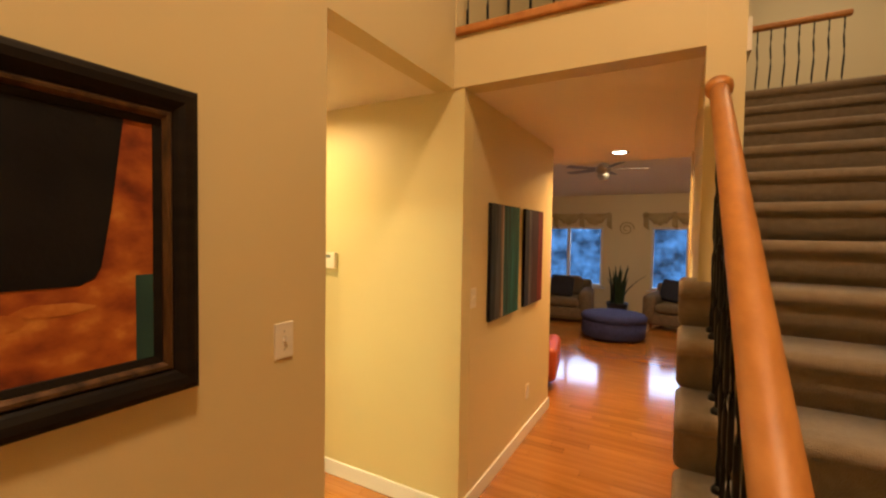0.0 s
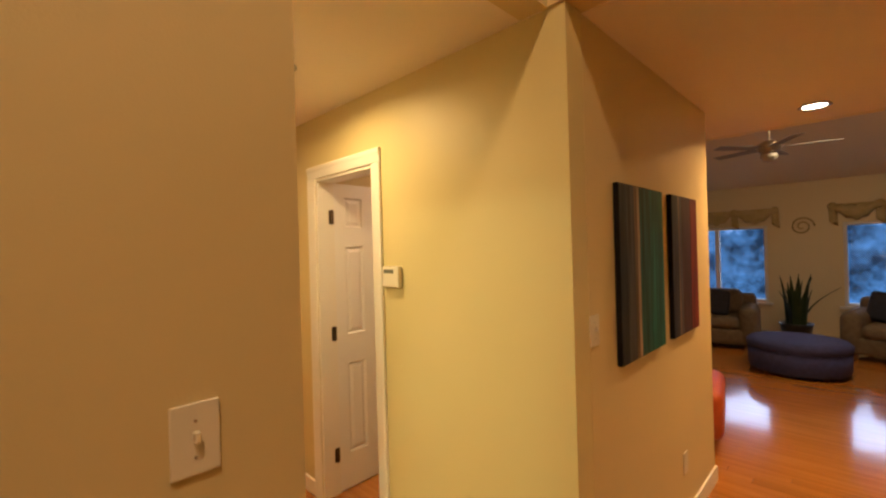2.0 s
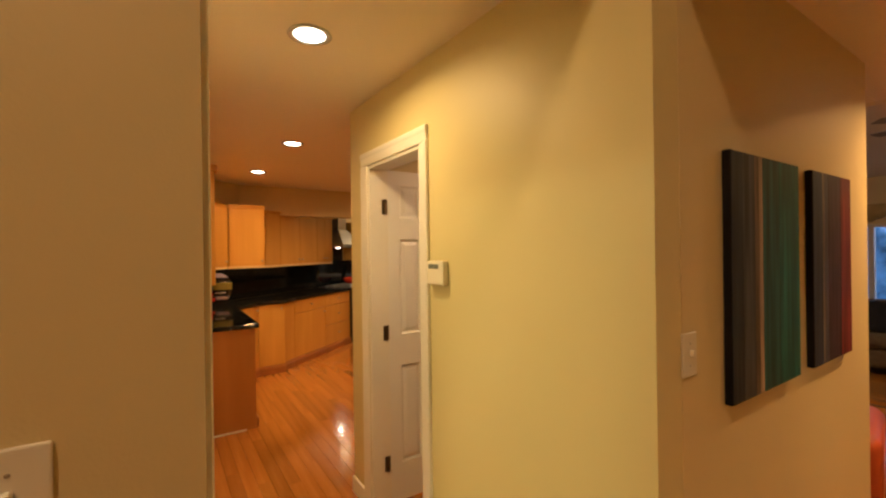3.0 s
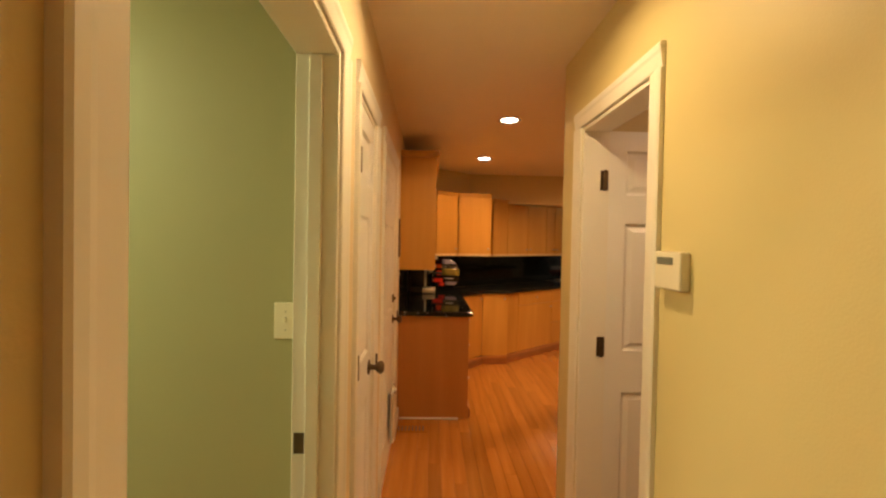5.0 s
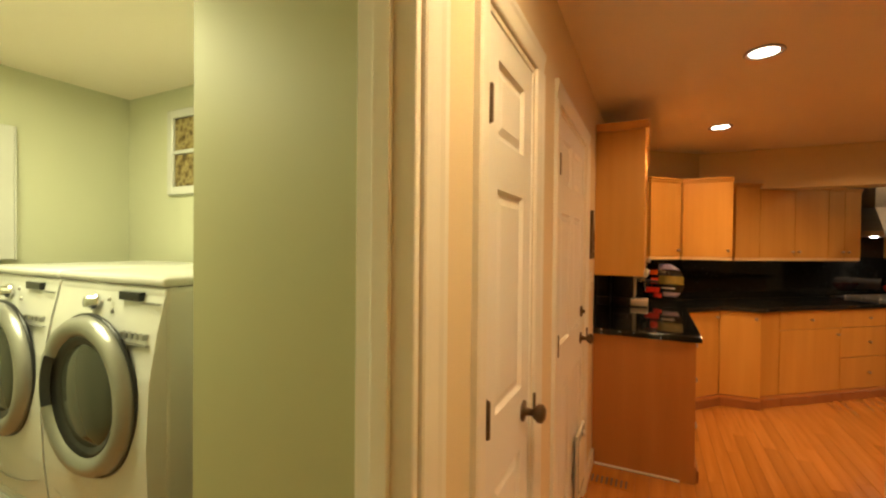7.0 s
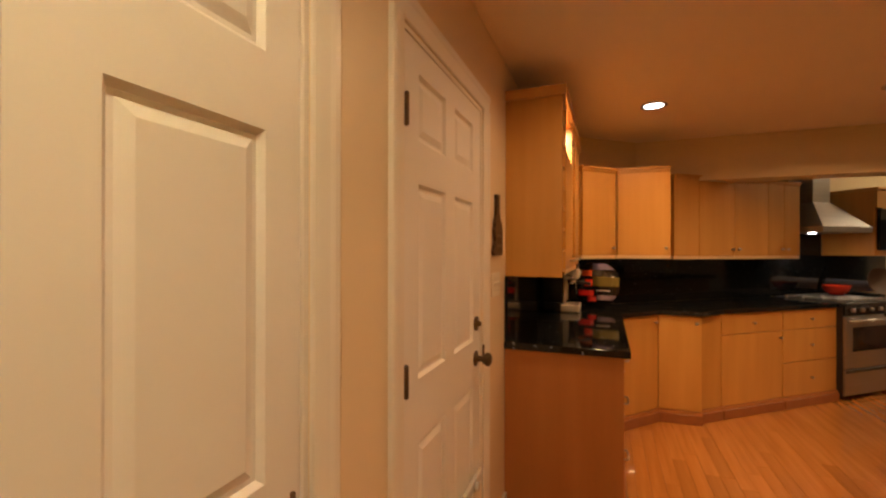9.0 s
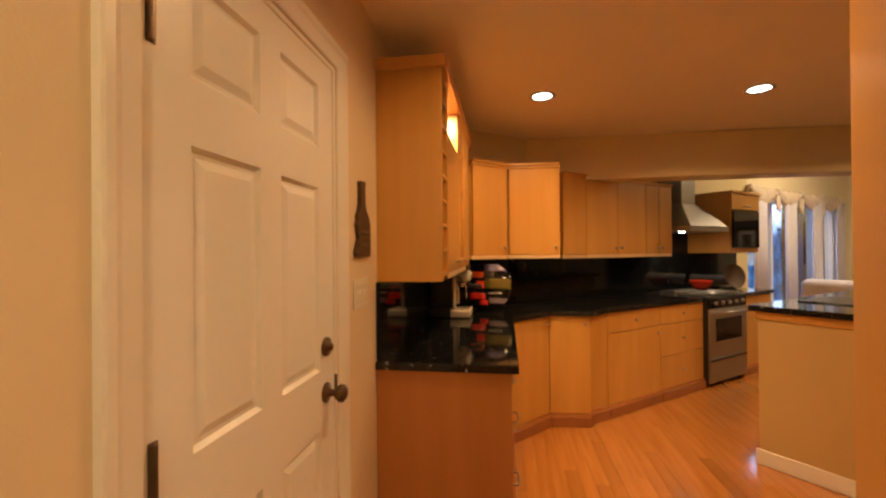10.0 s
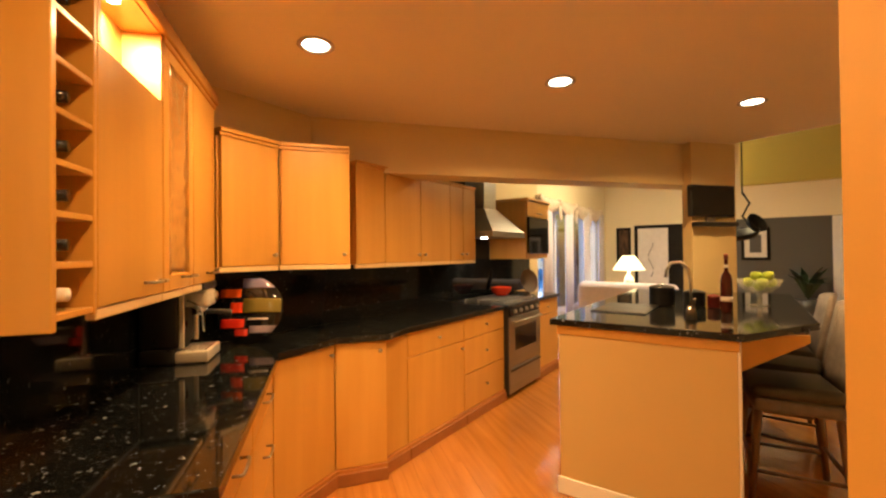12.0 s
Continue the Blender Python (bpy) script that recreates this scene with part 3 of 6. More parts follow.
def casing(name, x0, x1, top, y, side, y1=None):
    """Moulded trim round a doorway in a wall along x; side +1 faces +y, -1 faces -y; y1: another face for the second leg."""
    y1 = y if y1 is None else y1
    head_end = x1 + (0.078 if y1 == y else 0)
    t = thing(name, pose(0, 0, 0), "off-white moulded door casing with jambs", "door frame", "", "structure")
    y0 = y
    for part_name, a, b, z0, z1, y in (("casing_leg", x0 - 0.078, x0, 0, top, y0), ("casing_leg", x1, x1 + 0.078, 0, top if y1 == y0 else top + 0.078, y1), ("casing_head", x0 - 0.078, head_end, top + 0.0005, top + 0.078, y0)):
        bm = bmesh.new()
        if part_name == "casing_leg":
            inward = 1 if a < x0 else -1
            outer = a if a < x0 else b
            prof = [(0, 0), (0, 0.015), (0.006, 0.018), (0.022, 0.018), (0.034, 0.0145), (0.060, 0.0115), (0.074, 0.0095), (0.078, 0.006), (0.078, 0)]
            ends = [[bm.verts.new((outer + inward * u, y + side * v, z)) for u, v in prof] for z in (z0, z1)]
        else:
            prof = [(0, 0), (0, 0.006), (0.004, 0.0095), (0.018, 0.0115), (0.044, 0.0145), (0.056, 0.018), (0.072, 0.018), (0.078, 0.015), (0.078, 0)]
            ends = [[bm.verts.new((x_, y + side * v, z0 + u * (z1 - z0) / 0.078)) for u, v in prof] for x_ in (a, b)]
        bm.faces.new(ends[0])
        bm.faces.new(ends[1][::-1])
        for i in range(len(prof)):
            k = (i + 1) % len(prof)
            bm.faces.new((ends[0][i], ends[0][k], ends[1][k], ends[1][i]))
        part(part_name, bm, TRIM, t)
    y = y0
    for a, b, ye in ((x0, x0 + 0.018, y0), (x1 - 0.018, x1, y1)):
        box("jamb", (a, y - side * 0.122, 0), (b, ye - side * 0.001, top), TRIM, t, bevel=0.002)
    box("jamb_head", (x0 + 0.018, y - side * 0.122, top - 0.018), (x1 - 0.018, y - side * 0.001, top), TRIM, t, bevel=0.002)
    return t


c1 = casing("door_frame_1", -3.042, -2.23, 2.05, HL, 1, HC)
box("door_stop", (-3.0238, HL - 0.082, 0), (-3.012, HL - 0.045, 2.03), TRIM, c1, bevel=0.002)
bm = bmesh.new()
add_box(bm, (-3.026, HL - 0.115, 0.91), (-3.0225, HL - 0.085, 0.97), 0.001)
add_box(bm, (-3.0225, HL - 0.107, 0.925), (-3.0215, HL - 0.093, 0.955), 0)
part("strike_plate", bm, BRONZE, c1, "dark bronze strike plate")
casing("door_frame_2", -3.805, -3.35, 2.05, HL, 1)
casing("door_frame_3", -5.0, -4.19, 2.05, HL, 1)
casing("door_frame_4", -3.76, -3.15, 2.05, HR, -1)


def panel_door(name, width, cols, m, label, knob_at, hinge_at, deadbolt=False, height=2.025):
    """A moulded panel door; local x along the leaf, -y to the front, z up. knob_at: x of the knob or None."""
    t = thing(name, m, label, "door", "", "structure")
    th = 0.035
    stile = 0.105 if cols > 1 else 0.085
    xs = [0, stile]
    inner = (width - 2 * stile - (cols - 1) * 0.095) / cols
    cells = []
    for c in range(cols):
        x0 = stile + c * (inner + 0.095)
        cells.append((x0, x0 + inner))
    rows = [(0.23, 0.83), (1.02, 1.605), (1.735, 1.935)]
    xs = sorted({0, width, *[v for c in cells for v in c]})
    zs = sorted({0, height, *[v for r in rows for v in r]})
    bm = bmesh.new()
    grid = {}
    for yy in (0, th):
        for i, x in enumerate(xs):
            for k, z in enumerate(zs):
                grid[yy, i, k] = bm.verts.new((x, yy, z))
    panels = []
    for yy in (0, th):
        for i in range(len(xs) - 1):
            for k in range(len(zs) - 1):
                q = [grid[yy, i, k], grid[yy, i + 1, k], grid[yy, i + 1, k + 1], grid[yy, i, k + 1]]
                fc = bm.faces.new(q if yy == 0 else q[::-1])
                if (xs[i], xs[i + 1]) in cells and (zs[k], zs[k + 1]) in rows:
                    panels.append(fc)
    for i in range(len(xs) - 1):
        for k in (0, len(zs) - 1):
            bm.faces.new([grid[0, i, k], grid[th, i, k], grid[th, i + 1, k], grid[0, i + 1, k]])
    for k in range(len(zs) - 1):
        for i in (0, len(xs) - 1):
            bm.faces.new([grid[0, i, k], grid[0, i, k + 1], grid[th, i, k + 1], grid[th, i, k]])
    bmesh.ops.recalc_face_normals(bm, faces=bm.faces)
    bmesh.ops.inset_individual(bm, faces=panels, thickness=0.014, depth=-0.011)
    bmesh.ops.inset_individual(bm, faces=panels, thickness=0.012, depth=0.0)
    bmesh.ops.inset_individual(bm, faces=panels, thickness=0.028, depth=0.008)
    part("leaf", bm, DOORP, t)
    for z in (0.25, 1.04, 1.80):
        bm = bmesh.new()
        add_box(bm, (hinge_at - 0.018, -0.003, z - 0.045), (hinge_at + 0.018, 0.0005, z + 0.045), 0.001)
        add_box(bm, (hinge_at - 0.006, -0.016, z - 0.047), (hinge_at + 0.006, -0.003, z + 0.047), 0.003)
        part("hinge", bm, BRONZE, t, "dark bronze hinge")
    if knob_at is not None:
        for nm, z in (("door_knob", 0.94),) + ((("deadbolt", 1.09),) if deadbolt else ()):
            turn = Matrix.Rotation(radians(90), 4, "X")
            if nm == "door_knob":
                spin(nm, [(0.0, -0.001), (0.033, 0), (0.033, 0.005), (0.014, 0.009), (0.011, 0.03), (0.02, 0.038), (0.029, 0.05), (0.028, 0.062), (0.017, 0.07), (0, 0.072)],
                     BRONZE, t, "dark bronze round knob", (knob_at, 0, z), turn, 20)
                box("latch_bar", (knob_at - 0.004, -0.040, z + 0.010), (knob_at + 0.004, -0.031, z + 0.062), BRONZE, t, "thin upright bronze bar", bevel=0.002)
            else:
                spin(nm, [(0.0, -0.001), (0.031, 0), (0.030, 0.009), (0.012, 0.011), (0.010, 0.024), (0, 0.025)], BRONZE, t, "dark bronze deadbolt", (knob_at, 0, z), turn, 20)
    return t


# doors along the left wall face +y: local x runs to -x there
panel_door("door_2", 0.415, 1, pose(-3.37, HL - 0.006, 0.01, 0, 0, 180), "closed white panelled closet door with bronze knob", 0.355, 0.003)
g = panel_door("door_3", 0.77, 2, pose(-4.21, HL - 0.006, 0.01, 0, 0, 180), "closed white six-panel door with bronze knob and deadbolt", 0.705, 0.003, True)
panel_door("door_4", 0.59, 2, pose(-3.742, HR + 0.095, 0.01, 0, 0, 91), "white six-panel door standing open into the room", None, 0.003)
# pet flap in the garage door
pf = part("pet_flap_frame", (lambda b: (add_box(b, (0.48, -0.030, 0.13), (0.72, -0.0125, 0.47), 0.01, 2), b)[1])(bmesh.new()), ENAMEL, g, "white plastic pet flap frame")
part("pet_flap", (lambda b: (add_box(b, (0.515, -0.034, 0.17), (0.685, -0.0305, 0.43), 0.004), b)[1])(bmesh.new()), PLASTIC, pf, "ivory flap")
spin("pet_flap_latch", [(0, 0), (0.018, 0), (0.018, 0.012), (0, 0.014)], ENAMEL, pf, "", (0.60, -0.034, 0.45), Matrix.Rotation(radians(90), 4, "X"), 14)

# recessed lights


def can_light(x, y, z=CH):
    t = thing("recessed_light", pose(x, y, z), "round recessed ceiling light with white trim, lit", "ceiling light", "recessed lights")
    spin("trim_ring", [(0.062, -0.001), (0.085, -0.001), (0.088, -0.006), (0.08, -0.010), (0.064, -0.007), (0.062, -0.001)], ENAMEL, t, "", steps=32)
    spin("lens", [(0, -0.002), (0.06, -0.002), (0.062, -0.0045), (0, -0.005)], BULB, t, "glowing lens", steps=24)
    return t


for cx, cy in CAN_SPOTS:
    can_light(cx, cy)
can_light(-1.47, 5.66)
fl = thing("flush_ceiling_light", pose(-0.55, 1.1, 5.2), "round flush foyer ceiling light", "ceiling light")
spin("bowl", [(0, -0.14), (0.12, -0.12), (0.2, -0.06), (0.22, -0.001), (0, -0.001)], BULB, fl)
ll = thing("flush_ceiling_light", pose(-3.0, 0.75, CH), "round flush laundry ceiling light", "ceiling light")
spin("bowl", [(0.19, -0.012), (0.2, -0.001), (0, -0.001), (0, -0.012)], ENAMEL, ll)
# ---- kitchen ----


def bar_handle(parent, p, q, out, label="brushed nickel bar pull"):
    """A bar pull from p to q standing off along out."""
    p, q, out = Vector(p), Vector(q), Vector(out)
    d = (q - p)
    pts = [p, p + out * 0.9, p + out + d * 0.06, p + out * 1.12 + d * 0.5, q + out - d * 0.06, q + out * 0.9, q]
    return tube("handle", pts, 0.0052, NICKEL, parent, label)


def knob(parent, p, out, name="knob"):
    out = Vector(out).normalized()
    turn = Vector((0, 0, 1)).rotation_difference(out).to_matrix().to_4x4()
    return spin(name, [(0.0, 0), (0.006, 0), (0.005, 0.012), (0.012, 0.018), (0.013, 0.024), (0.008, 0.029), (0, 0.030)], NICKEL, parent, "brushed nickel knob", p, turn, 14)


def base_unit(m, width, fronts, depth=0.6, label="maple base cabinet with flat doors and nickel pulls", side=MAPLE, height=0.88):
    """A base cabinet: x along its front from 0 to width, y=0 at its front face, +y to the back. fronts: (x0, x1, z0, z1, handle)."""
    t = thing("base_cabinet", m, label, "cabinet", "base cabinets")
    box("body", (0.001, 0.027, 0.10), (width - 0.001, depth, height), side, t, bevel=0.002)
    box("toe_kick", (0.001, -0.012, 0.0), (width - 0.001, 0.05, 0.098), MAPLE_DARK, t, "dark maple toe kick", bevel=0)
    box("base_moulding", (0.001, -0.026, 0.0), (width - 0.001, -0.0125, 0.078), MAPLE_MOULD, t, "rounded dark maple base moulding", bevel=0.008, seg=3)
    for x0, x1, z0, z1, h in fronts:
        kind = "drawer" if h in ("drawer", "drawer_bar", "rail") else "door"
        d = box(kind, (x0 + 0.0028, 0, z0 + 0.0028), (x1 - 0.0028, 0.0265, z1 - 0.0028), MAPLE, t, bevel=0.003, seg=2)
        if h == "drawer":
            knob(d, ((x0 + x1) / 2, 0, (z0 + z1) / 2), (0, -1, 0))
        elif h == "drawer_bar":
            bar_handle(d, ((x0 + x1) / 2 - 0.06, 0, (z0 + z1) / 2), ((x0 + x1) / 2 + 0.06, 0, (z0 + z1) / 2), (0, -0.03, 0))
        elif h == "left":
            knob(d, (x0 + 0.045, 0, z1 - 0.06), (0, -1, 0))
        elif h == "right":
            knob(d, (x1 - 0.045, 0, z1 - 0.06), (0, -1, 0))
    return t


# run along the hall wall: peninsula end at x=-5.47, fronts facing +y at y=3.045
FY = 3.045
L = pose(-5.47, FY, 0, 0, 0, 180)
base_unit(L, 0.62, [(0, 0.62, 0.72, 0.88, "drawer_bar"), (0, 0.62, 0.41, 0.72, "drawer_bar"), (0, 0.62, 0.10, 0.41, "drawer_bar")], FY - HL, "maple drawer base cabinet with an end panel", MAPLE_DARK)
base_unit(L @ pose(0.622, 0, 0), 0.645, [(0, 0.645, 0.72, 0.88, "drawer_bar"), (0, 0.645, 0.41, 0.72, "drawer_bar"), (0, 0.645, 0.10, 0.41, "drawer_bar")], FY - HL, "maple drawer base cabinet under black granite")
ep = tagged(box("end_panel", (-5.468, HL + 0.002, 0.0), (-5.446, FY, 0.88), MAPLE_DARK, bevel=0.002), "reddish maple end panel of the counter", "cabinet panel")
tagged(box("floor_trim", (-5.446, HL + 0.02, 0.0), (-5.434, FY - 0.08, 0.012), TRIM, bevel=0.003), "pale quarter-round strip at the counter's foot", "trim")


def facing(a, b):
    """A pose at a whose x runs to b, with +y away from the room (to the left of the walk a to b turned back)."""
    ang = math.degrees(math.atan2(b[1] - a[1], b[0] - a[0]))
    return pose(a[0], a[1], 0, 0, 0, ang), math.hypot(b[0] - a[0], b[1] - a[1])


A1, A2, A3 = (-6.745, 3.045), (-7.105, 3.365), (-7.125, 3.69)
A4 = run_point(1.33, -0.615)
for a, b in ((A1, A2), (A2, A3)):
    m, wdt = facing(a, b)
    base_unit(m, wdt, [(0, wdt, 0.10, 0.88, "right")], 0.3, "maple corner base cabinet with one tall door")
# main run beside the stove
R0 = 1.12
m = RUN @ pose(R0, -0.615, 0)
base_unit(m, 0.24, [(0.0, 0.24, 0.10, 0.88, "")], 0.6, "narrow maple filler cabinet")
base_unit(RUN @ pose(1.362, -0.615, 0), 0.735, [(0, 0.735, 0.70, 0.88, "drawer"), (0, 0.735, 0.10, 0.70, "right")], 0.6, "maple base cabinet with a drawer over a door")
base_unit(RUN @ pose(2.099, -0.615, 0), 0.725, [(0, 0.725, 0.70, 0.88, "drawer"), (0, 0.725, 0.405, 0.70, "drawer"), (0, 0.725, 0.10, 0.405, "drawer")], 0.6, "maple base cabinet with three drawers")
base_unit(RUN @ pose(3.60, -0.615, 0), 0.70, [(0, 0.70, 0.70, 0.88, "drawer"), (0, 0.70, 0.10, 0.70, "left")], 0.6, "maple base cabinet beyond the stove")

# granite counters and splashbacks
e1, e2, e3 = (-6.755, 3.075), (-7.09, 3.39), (-7.10, 3.70)
f0 = run_point(1.36, -0.64)
f1 = run_point(2.822, -0.64)
w1, w0 = run_point(2.822, -0.005), run_point(0.02, -0.005)
tagged(prism("granite_counter", [(-5.425, HL + 0.003), (-5.425, 3.075), e1, e2, e3, f0, f1, w1, (-6.944, HL + 0.003)], 0.882, 0.92, GRANITE, None, "", 0.004), "polished black granite counter with pale flecks", "countertop")
ct = tagged(box("granite_counter", (3.60, -0.64, 0.882), (4.32, -0.005, 0.92), GRANITE, bevel=0.004, seg=2), "polished black granite counter beside the stove", "countertop")
ct.matrix_world = RUN
tagged(box("granite_splashback", (-6.93, HL + 0.002, 0.921), (-5.445, HL + 0.02, 1.272), PLAINGRANITE, bevel=0.001), "polished black granite splashback", "splashback")
sb = tagged(box("granite_splashback", (0.02, -0.022, 0.921), (2.78, -0.002, 1.352), PLAINGRANITE, bevel=0.001), "polished black granite splashback", "splashback")
sb.matrix_world = RUN
sb = tagged(box("granite_splashback", (2.785, -0.022, 0.921), (3.62, -0.002, 2.40), PLAINGRANITE, bevel=0.001), "tall black granite panel behind the hood", "splashback")
sb2 = tagged(box("granite_splashback", (3.623, -0.020, 0.921), (4.80, -0.002, 1.358), PLAINGRANITE, bevel=0.001), "black granite splashback under the microwave", "splashback")
sb2.matrix_world = RUN
sb.matrix_world = RUN

# wall cabinets
UB = 1.36


def wall_unit(m, width, top, doors, depth=0.31, label="maple wall cabinet with flat doors", crown=0.0, bottom=UB):
    """A wall cabinet: x along its front, y=0 at the front, +y to the wall. doors: (x0, x1, handle, glazed)."""
    t = thing("wall_cabinet", m, label, "cabinet", "wall cabinets")
    box("body", (0.001, 0.026, bottom + 0.012), (width - 0.001, depth, top), MAPLE, t, bevel=0.002)
    box("light_rail", (0.001, 0.004, bottom - 0.018), (width - 0.001, 0.03, bottom + 0.0115), MAPLE_PALE, t, "pale maple light rail", bevel=0.003)
    for x0, x1, h, glazed in doors:
        if glazed:
            bm = bmesh.new()
            z0, z1 = bottom + 0.014, top - 0.004
            for lo, hi in (((x0 + 0.002, 0, z0), (x0 + 0.062, 0.0195, z1)), ((x1 - 0.062, 0, z0), (x1 - 0.002, 0.0195, z1)),
                           ((x0 + 0.062, 0, z0), (x1 - 0.062, 0.0195, z0 + 0.06)), ((x0 + 0.062, 0, z1 - 0.06), (x1 - 0.062, 0.0195, z1))):
                add_box(bm, lo, hi, 0.002)
            d = part("door", bm, MAPLE, t)
            bm = bmesh.new()
            n, nx_ = 26, 5
            rip = random.Random(9)
            grid_ = [[bm.verts.new((x0 + 0.062 + (x1 - x0 - 0.124) * i / nx_, 0.009 + rip.uniform(-0.0035, 0.0035), z0 + 0.06 + (z1 - z0 - 0.12) * k / n)) for k in range(n + 1)] for i in range(nx_ + 1)]
            for i in range(nx_):
                for k in range(n):
                    bm.faces.new((grid_[i][k], grid_[i + 1][k], grid_[i + 1][k + 1], grid_[i][k + 1]))
            smooth(part("pane", bm, LEADED, d, "amber rippled glass pane")).modifiers.new("thick", "SOLIDIFY").thickness = 0.003
        else:
            d = box("door", (x0 + 0.0025, 0, bottom + 0.014), (x1 - 0.0025, 0.0255, top - 0.004), MAPLE, t, bevel=0.003, seg=2)
        if h == "bar":
            bar_handle(d, (max(x0 + 0.03, x1 - 0.17), 0, bottom + 0.06), (x1 - 0.04, 0, bottom + 0.06), (0, -0.03, 0))
        elif h:
            knob(d, (x0 + 0.04 if h == "left" else x1 - 0.04, 0, bottom + 0.075), (0, -1, 0))
    if crown:
        bm = bmesh.new()
        add_box(bm, (-0.02 if crown > 0.03 else 0.0, -0.022, top), (width, depth, top + crown), 0.006, 2)
        add_box(bm, (-0.008 if crown > 0.03 else 0.0, -0.01, top - 0.02), (width, depth - 0.005, top), 0.004)
        part("crown", bm, MAPLE, t, "maple crown moulding")
    return t


LEADED = grain_material("rippled_glass", (0.38, 0.19, 0.055), (0.50, 0.27, 0.09), (8, 8, 20), 0.08, 0.35, fine=40, rough_var=0.03, Specular_IOR_Level=0.9, Coat_Weight=0.6)
UX = -5.47
UF = 2.745
UL = pose(UX, UF, 0, 0, 0, 180)
UTOP = 2.235
UBL = 1.29
# wine rack column with its end panel
wr = thing("wine_rack_cabinet", UL, "maple end cabinet with a column of wine cubbies", "cabinet", "wall cabinets")
box("end_panel", (0.0, 0.0, UBL - 0.018), (0.02, UF - HL, UTOP), MAPLE, wr, bevel=0.002)
box("inner_panel", (0.178, 0.0, UBL), (0.193, UF - HL, UTOP), MAPLE, wr, bevel=0.002)
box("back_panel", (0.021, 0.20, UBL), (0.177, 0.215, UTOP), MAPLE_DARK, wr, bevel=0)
NC = 8
for k in range(NC + 1):
    z = UBL + 0.004 + (UTOP - UBL - 0.03) * k / NC
    bm = bmesh.new()
    add_box(bm, (0.021, 0.002, z), (0.177, 0.20, z + 0.016), 0.002)
    part("shelf", bm, MAPLE, wr)
bm = bmesh.new()
add_box(bm, (-0.02, -0.022, UTOP), (0.193, UF - HL, UTOP + 0.055), 0.006, 2)
part("crown", bm, MAPLE, wr, "maple crown moulding")
for k in range(NC - 1):
    z = UBL + 0.004 + (UTOP - UBL - 0.03) * (k + 1) / NC + 0.016
    if k == 4:
        continue
    wine = spin("wine_bottle", [(0, 0), (0.014, 0.0), (0.0145, 0.03), (0.014, 0.075), (0.036, 0.115), (0.037, 0.16), (0, 0.165)], BLACKGLASS if k != 6 else RED, None, "", (0, 0, 0), RX90.inverted(), 16)
    wine.matrix_world = UL @ pose(0.085, 0.012, z + 0.038)
    tagged(wine, "dark wine bottle lying in a cubby", "bottle", "wine bottles")
pale = spin("wine_bottle", [(0, 0), (0.016, 0.0), (0.0165, 0.03), (0.014, 0.075), (0.036, 0.115), (0.037, 0.16), (0, 0.165)], PAPERWHITE, None, "", (0, 0, 0), RX90.inverted(), 16)
pale.matrix_world = UL @ pose(0.085, 0.012, UBL + 0.058)
tagged(pale, "pale capped wine bottle lying in a cubby", "bottle", "wine bottles")
# open cubby and glowing puck are added; they stand for a reflection on the door
LIT = 1.995
lu = wall_unit(UL @ pose(0.195, 0, 0), 0.465, LIT, [(0, 0.465, "bar", False)], UF - HL, "maple wall cabinet with an added lit cubby for a bright door patch", 0.0, UBL)
for nm, lo, hi in (("cubby_side", (0.001, 0.0, LIT), (0.018, UF - HL, UTOP)), ("cubby_side", (0.447, 0.0, LIT), (0.464, UF - HL, UTOP)), ("cubby_back", (0.018, 0.12, LIT), (0.447, 0.135, UTOP)), ("cubby_top", (0.018, 0.002, UTOP - 0.006), (0.447, 0.12, UTOP))):
    box(nm, lo, hi, MAPLE, lu, bevel=0.001)
bm = bmesh.new()
add_box(bm, (0.0, -0.022, UTOP), (0.465, UF - HL, UTOP + 0.055), 0.006, 2)
part("crown", bm, MAPLE, lu, "maple crown moulding")
spin("patch_puck", [(0, 0), (0.016, 0), (0.018, 0.006), (0, 0.006)], BULB, lu, "small added glowing disc that brightens the cubby", (0.235, 0.06, UTOP - 0.0145))
wall_unit(UL @ pose(0.662, 0, 0), 0.37, UTOP, [(0, 0.37, "bar", True)], UF - HL, "maple wall cabinet with a glazed door", 0.055, UBL)
wall_unit(UL @ pose(1.034, 0, 0), 0.385, UTOP, [(0, 0.385, "bar", False)], UF - HL, "tall maple wall cabinet", 0.055, UBL)
B1, B2, B3 = (-6.895, 2.765), (-7.165, 3.04), (-7.185, 3.47)
for a, b in ((B1, B2), (B2, B3)):
    m, wdt = facing(a, b)
    wall_unit(m, wdt, 2.105, [(0.012, wdt, "right", False)], 0.28, "maple corner wall cabinet with one door", 0.025)
V0, V1 = 1.15, 2.78
widths = [0.30, 0.44, 0.44, 0.22, 0.23]
x = V0
for k, wd in enumerate(widths):
    wall_unit(RUN @ pose(x, -0.33, 0), wd - 0.001, 2.085, [(0, wd - 0.001, ["", "right", "left", "right", "left"][k], False)], 0.325, "maple wall cabinet with a flat door", 0.012, 1.352)
    x += wd
# cabinet with built-in microwave
mw = thing("microwave_cabinet", RUN @ pose(3.66, -0.50, 0), "maple wall cabinet holding a black microwave", "cabinet")
box("body", (0.0, 0.02, 1.36), (0.66, 0.495, 2.05), MAPLE, mw)
d = box("door", (0.004, 0, 1.86), (0.656, 0.0195, 2.045), MAPLE, mw, bevel=0.003)
bar_handle(d, (0.27, 0, 1.90), (0.39, 0, 1.90), (0, -0.03, 0))
o = box("microwave", (0.03, -0.012, 1.42), (0.63, 0.0195, 1.85), BLACKGLASS, mw, "black glass microwave front", bevel=0.006)
